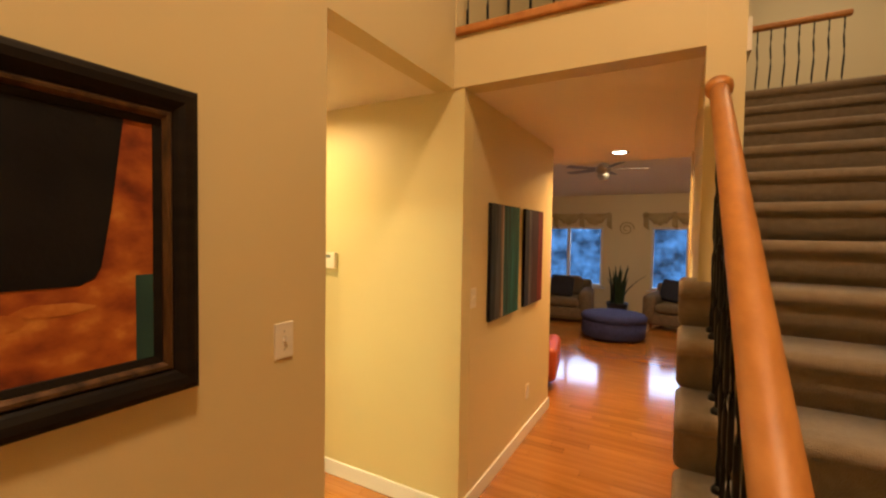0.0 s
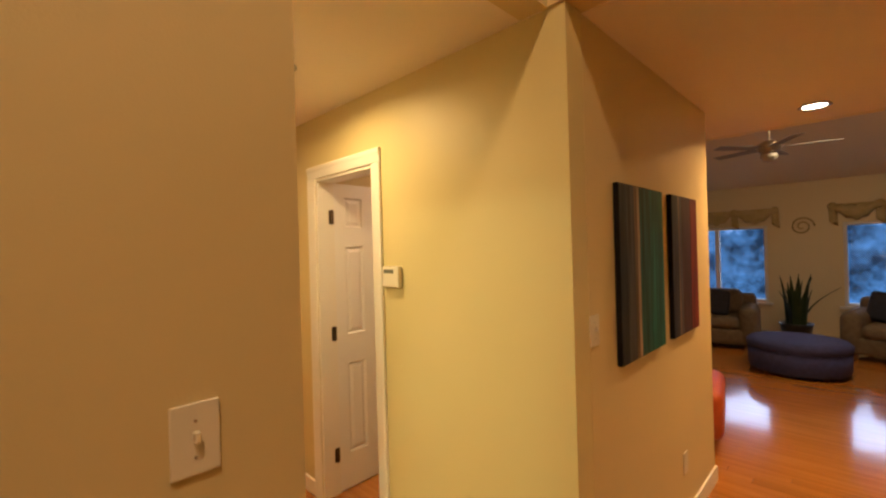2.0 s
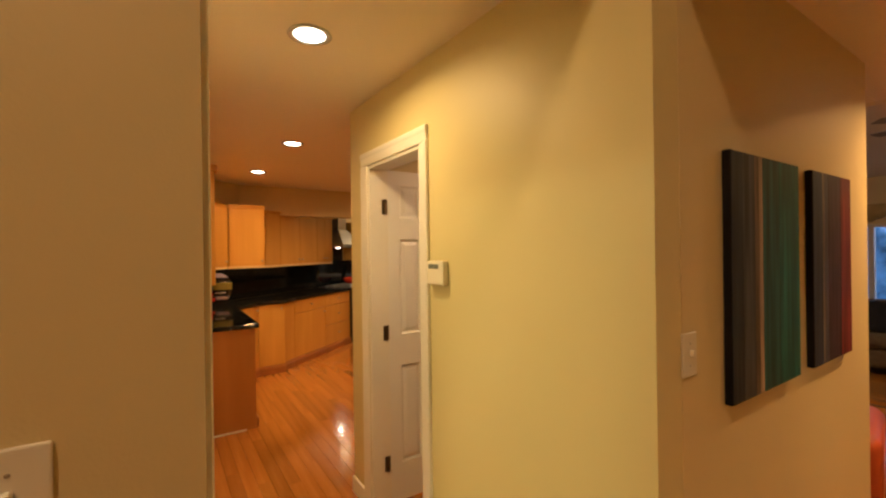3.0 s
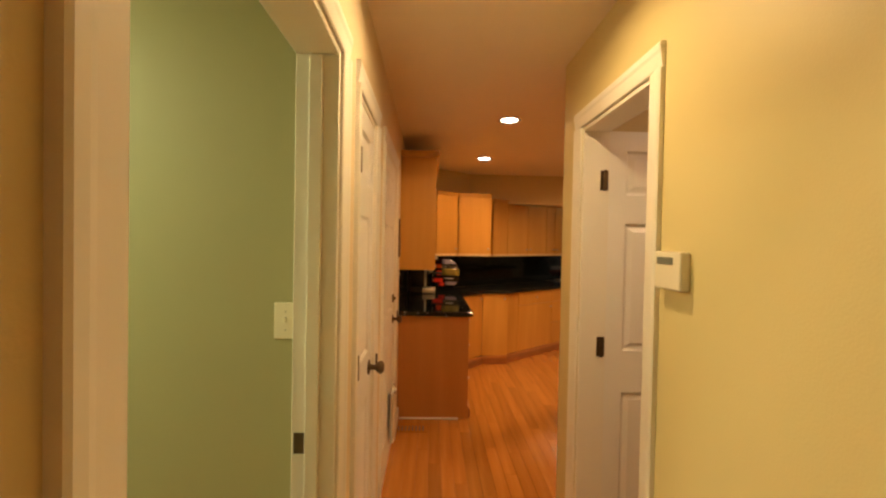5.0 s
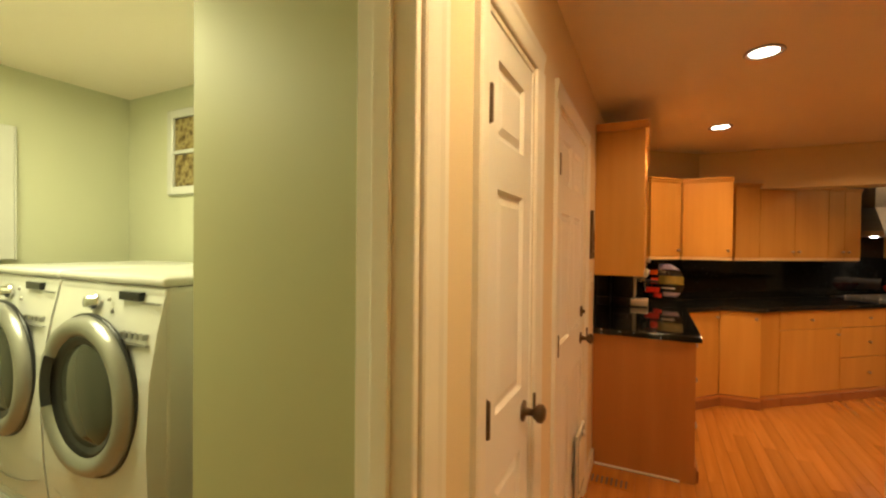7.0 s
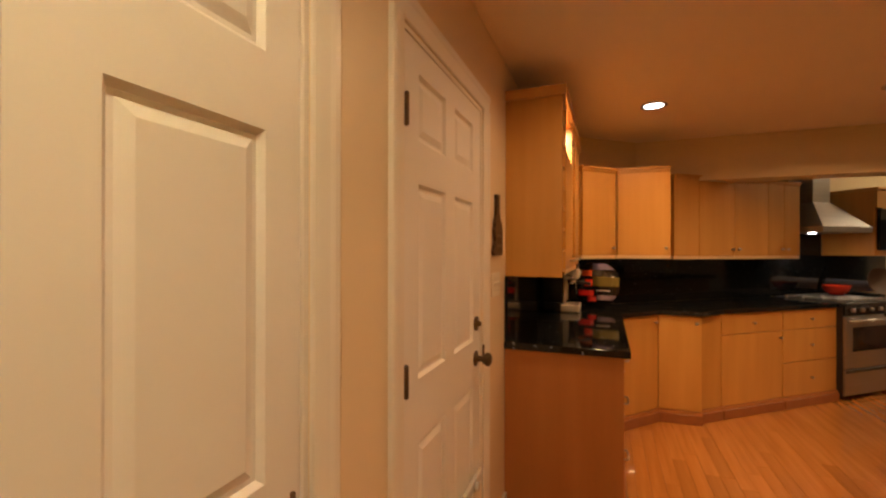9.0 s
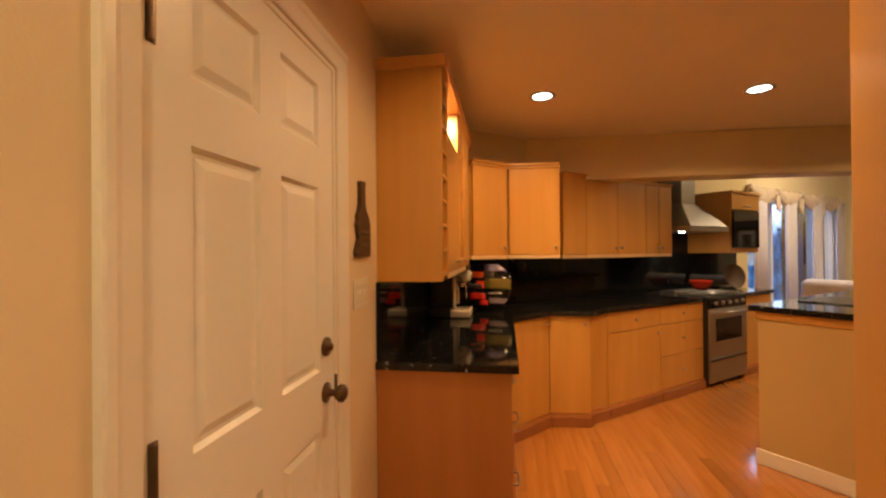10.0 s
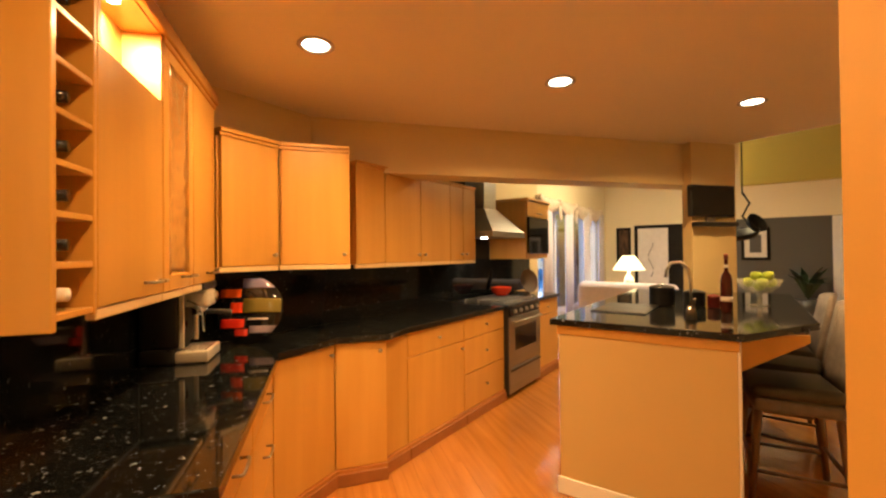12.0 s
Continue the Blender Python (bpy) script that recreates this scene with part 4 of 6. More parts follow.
box("crown", (-0.02, -0.02, 2.05), (0.68, 0.495, 2.075), MAPLE, mw)

# stove
st = thing("stove", RUN @ pose(2.828, -0.66, 0), "stainless steel gas range with black cooktop", "stove")
SW = 0.765
box("body", (0.005, 0.02, 0.03), (SW - 0.005, 0.63, 0.895), BLACK, st)
box("side_panel", (-0.0, 0.0, 0.03), (0.004, 0.63, 0.895), BLACK, st, bevel=0)
box("control_panel", (0.005, -0.012, 0.80), (SW - 0.005, 0.019, 0.905), BLACKGLASS, st, "black control panel", bevel=0.006, seg=2)
for k in range(5):
    spin("burner_knob", [(0, 0), (0.02, 0), (0.018, 0.025), (0, 0.027)], STEEL, st, "steel knob", (0.11 + k * 0.136, -0.012, 0.853), RX90, 14)
od = box("oven_door", (0.008, -0.014, 0.30), (SW - 0.008, 0.018, 0.795), STEEL, st, bevel=0.006, seg=2)
box("oven_window", (0.12, -0.017, 0.46), (SW - 0.12, -0.0135, 0.69), BLACKGLASS, od, "dark oven window", bevel=0.002)
tube("handle", [(0.06, -0.014, 0.745), (0.06, -0.055, 0.75), (SW / 2, -0.06, 0.752), (SW - 0.06, -0.055, 0.75), (SW - 0.06, -0.014, 0.745)], 0.011, STEEL, od)
wd_ = box("warming_drawer", (0.008, -0.014, 0.05), (SW - 0.008, 0.018, 0.292), STEEL, st, bevel=0.006, seg=2)
box("drawer_lip", (0.02, -0.024, 0.262), (SW - 0.02, -0.013, 0.285), BLACK, wd_, bevel=0.003)
box("cooktop", (0.0, -0.005, 0.897), (SW, 0.63, 0.922), BLACK, st, "black enamel cooktop", bevel=0.005)
for gx in (0.04, 0.275, 0.51):
    bm = bmesh.new()
    for k in range(4):
        add_box(bm, (gx, 0.06 + 0.155 * k, 0.9235), (gx + 0.215, 0.073 + 0.155 * k, 0.945), 0.002)
    for k in range(2):
        add_box(bm, (gx + 0.05 + 0.105 * k, 0.06, 0.9235), (gx + 0.062 + 0.105 * k, 0.538, 0.944), 0.002)
    part("grate", bm, STEEL, st, "pale cast grate")
rp = thing("red_pot", RUN @ pose(3.42, -0.28, 0.946), "bright red enamel bowl on the stove", "pot")
spin("bowl", [(0, 0), (0.06, 0.0), (0.105, 0.05), (0.12, 0.095), (0.123, 0.10), (0.116, 0.098), (0.1, 0.05), (0.05, 0.012), (0, 0.01)], RED, rp)
ty = thing("round_tray", RUN @ pose(4.13, -0.30, 0.921, 0, 0, -20), "round brown tray standing on the counter", "tray")
spin("disc", [(0, -0.008), (0.13, -0.008), (0.150, 0.004), (0.152, 0.012), (0.146, 0.012), (0.128, 0.0), (0, 0.0)], grain_material("brown_lacquer", (0.085, 0.05, 0.032), (0.12, 0.075, 0.048), (6, 6, 6), 0.55, 0.02), ty, "", (0, 0, 0.152), Matrix.Rotation(radians(78), 4, "X"), 32)
# hood
hd = thing("range_hood", RUN @ pose(2.83, 0, 0), "stainless steel chimney hood", "range hood")
bm = bmesh.new()
W = 0.76
low = [(0, -0.50, 1.60), (W, -0.50, 1.60), (W, -0.024, 1.60), (0, -0.024, 1.60)]
lip = [(0, -0.50, 1.655), (W, -0.50, 1.655), (W, -0.024, 1.655), (0, -0.024, 1.655)]
top = [(W / 2 - 0.14, -0.27, 1.92), (W / 2 + 0.14, -0.27, 1.92), (W / 2 + 0.14, -0.024, 1.92), (W / 2 - 0.14, -0.024, 1.92)]
rows_ = [[bm.verts.new(p) for p in r] for r in (low, lip, top)]
for a, b in zip(rows_, rows_[1:]):
    for i in range(4):
        bm.faces.new((a[i], a[(i + 1) % 4], b[(i + 1) % 4], b[i]))
bm.faces.new(rows_[0])
bm.faces.new(rows_[2])
part("canopy", bm, STEEL, hd)
box("chimney", (W / 2 - 0.135, -0.265, 1.921), (W / 2 + 0.135, -0.026, 2.42), STEEL, hd)
spin("hood_bulb", [(0, -0.012), (0.03, -0.01), (0.034, 0), (0, 0)], BULB, hd, "small lit hood bulb", (0.18, -0.3, 1.599))

# island
NX = Vector((0.777, 0.63, 0))
P0 = Vector((-6.66, 4.66, 0))
IS = pose(P0.x, P0.y, 0, 0, 0, math.degrees(math.atan2(0.63, 0.777)))   # x along the end wall, y along the island
il = thing("kitchen_island", IS, "tan painted island with a black granite bar top", "kitchen island")
IW, IL_ = 0.885, 2.3
box("end_wall", (0, 0, 0), (IW, 0.11, 1.0), TAN, il, "tan painted end wall", bevel=0.004)
box("cabinet_side", (0.0, 0.112, 0.1), (0.03, IL_, 0.98), MAPLE, il, "maple cabinet side")
box("seat_side", (IW - 0.09, 0.112, 0.0), (IW - 0.02, IL_, 0.998), MAPLE, il, "maple panel under the bar", bevel=0.003)
box("core", (0.031, 0.112, 0.0), (IW - 0.092, IL_, 0.86), MAPLE, il)
box("baseboard", (-0.014, -0.014, 0), (IW + 0.012, -0.0005, 0.10), TRIM, il, "off-white baseboard", bevel=0.004)
box("corner_board", (IW + 0.0005, -0.001, 0), (IW + 0.014, 0.13, 0.998), TRIM, il, bevel=0.003)
box("top_trim", (-0.008, -0.012, 0.945), (IW + 0.008, -0.0005, 0.998), MAPLE, il, "maple strip under the granite", bevel=0.003)
bm = bmesh.new()
bracket = [(IW - 0.018, 0.14, 0.998), (IW - 0.018, 0.14, 0.80), (IW + 0.30, 0.34, 0.96), (IW + 0.30, 0.34, 0.998)]
va = [bm.verts.new(p) for p in bracket]
vb = [bm.verts.new((p[0], p[1] + 0.03, p[2])) for p in bracket]
bm.faces.new(va)
bm.faces.new(vb[::-1])
for i in range(4):
    bm.faces.new((va[i], va[(i + 1) % 4], vb[(i + 1) % 4], vb[i]))
part("bracket", bm, MAPLE, il, "maple bracket")
top_ob = prism("granite_top", [(-0.04, -0.04), (IW + 0.03, -0.04), (IW + 0.36, 0.55), (IW + 0.36, IL_ + 0.1), (-0.04, IL_ + 0.1)], 1.0, 1.038, GRANITE, il, "polished black granite bar top", 0.005)


def on_island(x, y, z=1.038, turn=0):
    return IS @ pose(x, y, z, 0, 0, turn)


sk = thing("sink", on_island(0.24, 0.66, 1.0385), "black drop-in sink in the granite", "sink")
bm = bmesh.new()
add_box(bm, (-0.17, -0.26, 0.0), (0.17, 0.26, 0.008), 0.004)
part("rim", bm, BLACK, sk, "black enamel rim")
box("basin", (-0.15, -0.24, 0.008), (0.15, 0.24, 0.0095), BLACK, sk, "dark basin", bevel=0)
fa = thing("faucet", on_island(0.66, 0.36), "tall brushed nickel gooseneck faucet", "faucet")
spin("base", [(0, 0), (0.03, 0), (0.027, 0.05), (0.018, 0.08), (0, 0.08)], NICKEL, fa)
tube("spout", [(0, 0, 0.05), (0, 0, 0.22), (-0.012, 0, 0.29), (-0.05, 0, 0.33), (-0.10, 0, 0.325), (-0.125, 0, 0.285), (-0.13, 0, 0.24)], 0.0095, NICKEL, fa)
tube("lever", [(0.0, -0.02, 0.06), (0.02, -0.07, 0.09), (0.03, -0.11, 0.13)], 0.007, NICKEL, fa)
wb_ = thing("liquor_bottle", on_island(0.82, 0.80), "dark red glass bottle with a long neck", "bottle")
spin("glass", [(0, 0), (0.032, 0), (0.034, 0.01), (0.034, 0.20), (0.027, 0.235), (0.0115, 0.265), (0.0105, 0.335), (0.013, 0.34), (0, 0.34)], flat_material("brown_bottle", (0.055, 0.010, 0.008), 0.06), wb_)
spin("stopper", [(0, 0.3405), (0.013, 0.3405), (0.013, 0.375), (0, 0.377)], flat_material("wine_foil", (0.12, 0.02, 0.015), 0.35), wb_, "dark red foil cap")
spin("neck_band", [(0.0118, 0.285), (0.0135, 0.285), (0.0135, 0.305), (0.0118, 0.305)], PAPERWHITE, wb_, "pale neck band")
spin("label_band", [(0.0346, 0.07), (0.0348, 0.07), (0.0348, 0.10), (0.0346, 0.10)], PAPERWHITE, wb_, "pale label band")
fb = thing("glass_fruit_bowl", on_island(1.0, 1.30), "footed clear glass bowl of green apples", "bowl")
spin("foot", [(0, 0), (0.07, 0), (0.068, 0.006), (0.02, 0.014), (0.013, 0.05), (0.02, 0.088), (0, 0.089)], flat_material("thick_clear_glass", (0.8, 0.88, 0.82), 0.03, Alpha=0.2), fb)
spin("bowl", [(0, 0.09), (0.07, 0.09), (0.08, 0.10), (0.12, 0.14), (0.142, 0.19), (0.138, 0.19), (0.115, 0.145), (0.06, 0.102), (0, 0.10)], flat_material("thin_clear_glass", (0.9, 0.95, 0.9), 0.03, Alpha=0.14), fb)
for k, (ax, ay, az) in enumerate(((0.0, 0.0, 0.05), (0.08, 0.02, 0.075), (-0.07, 0.03, 0.075), (0.02, -0.07, 0.078), (0.03, 0.075, 0.08), (-0.02, 0.0, 0.122), (0.06, -0.02, 0.125))):
    ap = spin("apple", [(0.0, -0.030), (0.015, -0.034), (0.032, -0.018), (0.037, 0.004), (0.030, 0.026), (0.012, 0.031), (0, 0.024)], APPLE, None, "", steps=14)
    ap.matrix_world = on_island(1.0 + ax * 0.85, 1.30 + ay * 0.85, 1.128 + az, 40 * k)
    tagged(ap, "shiny green apple in the glass bowl", "apple", "green apples")
for k, (ax, ay, r, h, mt, lb) in enumerate(((0.42, 0.98, 0.085, 0.16, BLACK, "black cooking pot on the island"), (0.62, 1.05, 0.07, 0.12, BLACK, "dark round canister on the island"), (0.74, 1.0, 0.04, 0.095, flat_material("dark_red_glaze", (0.10, 0.012, 0.01), 0.3), "dark red jar on the island"))):
    pt = spin("pot" if k < 2 else "jar", [(0, 0), (r * 0.9, 0), (r, 0.01), (r, h * 0.8), (r * 1.05, h * 0.82), (r * 0.9, h * 0.9), (r * 0.2, h), (0, h)], mt, None)
    pt.matrix_world = on_island(ax, ay)
    tagged(pt, lb, "pot" if k < 2 else "jar")

# bar stools


def bar_stool(m, first=None):
    if first:
        return copy_thing(first, m)
    t = thing("bar_stool", m, "bar stool with gray upholstered back and dark leather seat", "bar stool", "bar stools at the island")
    soft_box("seat", (-0.22, -0.21, 0.61), (0.22, 0.21, 0.69), DARKLEATHER, t, "dark leather seat", 0.035)
    soft_box("seat_frame", (-0.215, -0.205, 0.535), (0.215, 0.205, 0.612), SLATE, t, "gray upholstered seat frame", 0.03)
    bm = bmesh.new()
    back_pts = [(-0.205, -0.19, 0.56), (-0.205, -0.225, 0.76), (-0.20, -0.265, 0.96), (-0.19, -0.29, 1.12)]
    rows_ = []
    for dx in range(7):
        u = dx / 6 * 2 - 1
        for off in (0,):
            rows_.append([[bm.verts.new((u * abs(p[0]), p[1] - 0.03 * (1 - u * u) + o_, p[2] - (0.03 * u * u if p is back_pts[-1] else 0))) for p in back_pts] for o_ in (0.0, -0.045)])
    for a, b in zip(rows_, rows_[1:]):
        for s_ in (0, 1):
            for i in range(3):
                bm.faces.new((a[s_][i], b[s_][i], b[s_][i + 1], a[s_][i + 1]))
        for i in (0, 3):
            bm.faces.new((a[0][i], b[0][i], b[1][i], a[1][i]))
    for a in (rows_[0], rows_[-1]):
        for i in range(3):
            bm.faces.new((a[0][i], a[0][i + 1], a[1][i + 1], a[1][i]))
    smooth(part("backrest", bm, SLATE, t, "gray upholstered backrest"))
    for sx in (-1, 1):
        for sy in (-1, 1):
            tube("leg", [(sx * 0.19, sy * 0.18, 0.54), (sx * 0.205, sy * 0.20, 0.3), (sx * 0.225, sy * 0.225, 0.02)], [0.022, 0.019, 0.015], STOOLWOOD, t)
    for sy in (-1, 1):
        tube("stretcher", [(-0.21, sy * 0.205, 0.24), (0.21, sy * 0.205, 0.24)], 0.011, STOOLWOOD, t)
    for sx in (-1, 1):
        tube("stretcher", [(sx * 0.212, -0.20, 0.2), (sx * 0.212, 0.20, 0.2)], 0.011, STOOLWOOD, t)
    return t


s0 = bar_stool(IS @ pose(IW + 0.235, 0.76, -0.02, 0, 0, 98))
bar_stool(IS @ pose(IW + 0.235, 1.32, -0.02, 0, 0, 84), s0)
bar_stool(IS @ pose(IW + 0.235, 1.88, -0.02, 0, 0, 92), s0)

# television under the beam, post
tv = thing("television", pose(-7.46, 6.745, 1.70), "black flat television hung under the beam", "television")
box("case", (-0.045, -0.255, 0.045), (0.0, 0.255, 0.335), BLACK, tv, bevel=0.006)
box("screen", (0.0005, -0.238, 0.062), (0.0025, 0.238, 0.318), BLACKGLASS, tv, bevel=0)
box("shelf_bar", (-0.045, -0.21, -0.045), (0.05, 0.24, -0.005), BLACK, tv, "dark player box under the screen", bevel=0.004)
box("bracket", (-0.049, -0.05, -0.004), (-0.028, 0.05, 0.044), STEEL, tv, bevel=0.002)
structure(box("post", (-7.62, 6.55, 0), (-7.51, 7.07, CH - 0.003), PAINT, bevel=0.003), "broad painted post at the beam's end", "post")

# coffee machine and striped plate rack on the counter
cm = thing("coffee_machine", pose(-6.78, 2.61, 0.921, 0, 0, 180), "black and steel espresso machine on the granite", "coffee machine")
soft_box("body", (-0.125, -0.03, 0.075), (0.125, 0.135, 0.345), BLACK, cm, "black machine body", 0.014)
soft_box("drip_base", (-0.125, -0.155, 0.004), (0.125, -0.012, 0.058), SILVER, cm, "steel drip tray base", 0.008)
soft_box("rear_base", (-0.128, -0.0115, 0.004), (0.128, 0.135, 0.074), BLACK, cm, "black rear base", 0.008)
for k in range(1, 8):
    box("grate_bar", (-0.11, -0.160 + k * 0.018, 0.0585), (0.11, -0.152 + k * 0.018, 0.063), CHROME, cm, bevel=0.001)
soft_box("top_hood", (-0.13, -0.14, 0.345), (0.13, 0.135, 0.385), BLACK, cm, "black top with a cup rail", 0.012)
soft_box("brew_head", (-0.07, -0.15, 0.262), (0.07, -0.032, 0.344), SILVER, cm, "chrome brew head", 0.016)
for sx in (-0.126, 0.108):
    box("side_panel", (sx, -0.052, 0.075), (sx + 0.018, -0.0305, 0.344), SILVER, cm, "brushed steel side panel", bevel=0.004, seg=2)
tube("portafilter", [(0.0, -0.09, 0.235), (0.0, -0.17, 0.232), (0.0, -0.235, 0.222)], [0.012, 0.012, 0.016], BLACK, cm, "black portafilter handle")
spin("filter_cup", [(0, 0), (0.034, 0), (0.036, 0.04), (0, 0.04)], CHROME, cm, "", (0, -0.09, 0.221))
spin("gauge", [(0, 0), (0.026, 0), (0.024, 0.014), (0, 0.016)], CHROME, cm, "", (0.04, -0.15, 0.305), RX90)
tube("steam_wand", [(-0.10, -0.06, 0.30), (-0.105, -0.12, 0.27), (-0.105, -0.135, 0.15)], 0.005, CHROME, cm)
for sx in (-0.12, 0.12):
    tube("cup_rail", [(sx, -0.13, 0.40), (sx, 0.12, 0.40)], 0.004, CHROME, cm)
    for sy in (-0.12, 0.11):
        tube("rail_post", [(sx, sy, 0.384), (sx, sy, 0.40)], 0.004, CHROME, cm)
for sx in (-0.10, 0.10):
    for sy in (-0.14, 0.10):
        spin("foot", [(0, 0), (0.012, 0), (0.012, 0.006), (0, 0.006)], BLACK, cm, "", (sx, sy, 0))
dp = thing("decorated_plate", pose(-7.02, 2.87, 0.921, -11, 0, 80), "round plate with red, olive and lavender bands standing upright", "plate")
PR = 0.198
spin("dish", [(0, -0.012), (PR * 0.6, -0.012), (PR * 0.97, 0.004), (PR, 0.008), (PR * 0.96, 0.016), (PR * 0.6, 0.004), (0, 0.004)], BLACKGLASS, dp, "black glazed plate", (0, 0, PR + 0.006), Matrix.Rotation(radians(-90), 4, "X"), 40)


def plate_band(z0, z1, x0, x1, color, name):
    """A strip of glaze across the plate between two heights, cut off by its rim."""
    bm = bmesh.new()
    n = 10
    rows_ = []
    for i in range(n + 1):
        z = z0 + (z1 - z0) * i / n
        reach = math.sqrt(max(0.0, (PR * 0.985) ** 2 - z * z))
        a, b = max(x0, -reach), min(x1, reach)
        if b - a > 0.004:
            rows_.append([bm.verts.new((x, -0.019 + 0.012 * (x * x + z * z) / PR ** 2, z + PR + 0.006)) for x in (a, (2 * a + b) / 3, (a + 2 * b) / 3, b)])
    for a, b in zip(rows_, rows_[1:]):
        for i in range(3):
            bm.faces.new((a[i], a[i + 1], b[i + 1], b[i]))
    o_ = smooth(part("glaze_band", bm, flat_material(name, color, 0.15), dp))
    sol = o_.modifiers.new("thick", "SOLIDIFY")
    sol.thickness, sol.offset = 0.003, -1


plate_band(0.125, 0.18, -0.03, 0.19, (0.22, 0.20, 0.36), "lavender_glaze")
plate_band(-0.02, 0.062, -0.02, 0.19, (0.19, 0.15, 0.035), "olive_glaze")
plate_band(-0.135, -0.095, 0.02, 0.19, (0.30, 0.24, 0.32), "mauve_glaze")
# thin white strip: a glint on the black glaze, painted as colour
plate_band(-0.06, -0.05, 0.01, 0.12, (0.6, 0.55, 0.5), "painted_glint")
plate_band(0.07, 0.118, -0.15, -0.035, (0.62, 0.09, 0.012), "orange_glaze")
plate_band(-0.02, 0.04, -0.09, -0.024, (0.60, 0.045, 0.012), "red_glaze")
plate_band(-0.105, -0.055, -0.14, -0.01, (0.55, 0.025, 0.015), "scarlet_glaze")
plate_band(-0.15, -0.11, -0.06, 0.012, (0.55, 0.03, 0.02), "scarlet_glaze")

# bottle ornament and switch plate on the wall by the counter
bo = thing("bottle_ornament", pose(-5.235, HL, 1.39), "dark metal bottle-shaped wall ornament", "wall decoration")
bm = bmesh.new()
prof = [(0.085, 0), (0.09, 0.02), (0.088, 0.14), (0.075, 0.17), (0.04, 0.20), (0.028, 0.23), (0.026, 0.30), (0.03, 0.305), (0.03, 0.325)]
notched = [(0.075, 0), (0.08, 0.02), (0.062, 0.05), (0.046, 0.075), (0.056, 0.10), (0.066, 0.13), (0.055, 0.15), (0.058, 0.165), (0.036, 0.195), (0.027, 0.22), (0.025, 0.29), (0.028, 0.295), (0.027, 0.31)]
outl = [(-a, z * 0.94) for a, z in prof] + [(a, z * 0.97) for a, z in notched[::-1]]
fa_ = [bm.verts.new((a, 0.018, z)) for a, z in outl]
fb_ = [bm.verts.new((a, 0.002, z)) for a, z in outl]
bm.faces.new(fa_)
bm.faces.new(fb_[::-1])
for i in range(len(outl)):
    bm.faces.new((fa_[i], fa_[(i + 1) % len(outl)], fb_[(i + 1) % len(outl)], fb_[i]))
part("silhouette", bm, grain_material("aged_bronze", (0.06, 0.035, 0.02), (0.12, 0.07, 0.04), (20, 20, 20), 0.5, 0.1, 0.3), bo)
for k in range(2):
    box("plaque_line", (-0.06, 0.0185, 0.04 + 0.05 * k), (0.05, 0.021, 0.055 + 0.05 * k), BRONZE, bo, bevel=0.001)


def switch_plate(m, w, h, toggles, label):
    """A wall plate; local x along the wall, -y out of it, z up, centred."""
    t = thing("light_switch", m, label, "light switch", "light switches")
    box("plate", (-w / 2, -0.007, -h / 2), (w / 2, -0.0005, h / 2), PLASTIC, t, bevel=0.004, seg=2)
    for k in range(toggles):
        cx = (k - (toggles - 1) / 2) * 0.046
        box("toggle", (cx - 0.005, -0.019, -0.004), (cx + 0.005, -0.0065, 0.014), PLASTIC, t, bevel=0.002)
        for sz in (-0.03, 0.03):
            spin("screw", [(0, 0), (0.003, 0), (0.0025, 0.001), (0, 0.001)], NICKEL, t, "", (cx, -0.007, sz), RX90, 8)
    return t


switch_plate(pose(-5.235, HL, 1.245, 0, 0, 180), 0.165, 0.118, 3, "ivory three-gang switch plate")
switch_plate(pose(-2.06, 2.215, 1.283, 0, 0, 90), 0.074, 0.118, 1, "ivory single light switch on the beige wall")
switch_plate(pose(-3.22, 2.235, 1.25, 0, 0, 90), 0.074, 0.118, 1, "ivory light switch on the green wall")
switch_plate(pose(-2.0, 3.54, 1.26, 0, 0, 90), 0.074, 0.118, 1, "beige painted switch plate beside the canvases")
switch_plate(pose(-2.0, 4.62, 0.36, 0, 0, 90), 0.074, 0.118, 0, "beige wall outlet plate low on the wall")
tm = thing("thermostat", pose(-2.985, HR, 1.45), "ivory wall thermostat with a gray display", "thermostat")
box("case", (-0.065, -0.030, -0.055), (0.065, -0.0005, 0.052), PLASTIC, tm, bevel=0.006, seg=2)
box("display", (-0.05, -0.0315, 0.016), (0.03, -0.0298, 0.036), flat_material("gray_display", (0.16, 0.17, 0.14), 0.2), tm, "dark gray display", bevel=0.001)
rg = thing("floor_register", pose(-5.24, 2.56, 0.001), "oak floor register with dark slots", "floor vent")
box("frame", (-0.06, -0.14, 0), (0.06, 0.14, 0.005), OAK, rg, bevel=0.002)
for k in range(9):
    box("slat", (-0.045, -0.12 + k * 0.028, 0.005), (0.045, -0.108 + k * 0.028, 0.0058), BRONZE, rg, bevel=0)
# ---- foyer and passage ----
pf_ = thing("framed_painting", pose(-2.06, 1.33, 1.23, 0, 0, 90), "abstract rust and black painting in a wide black frame", "painting")
FW, FH = 1.18, 0.755


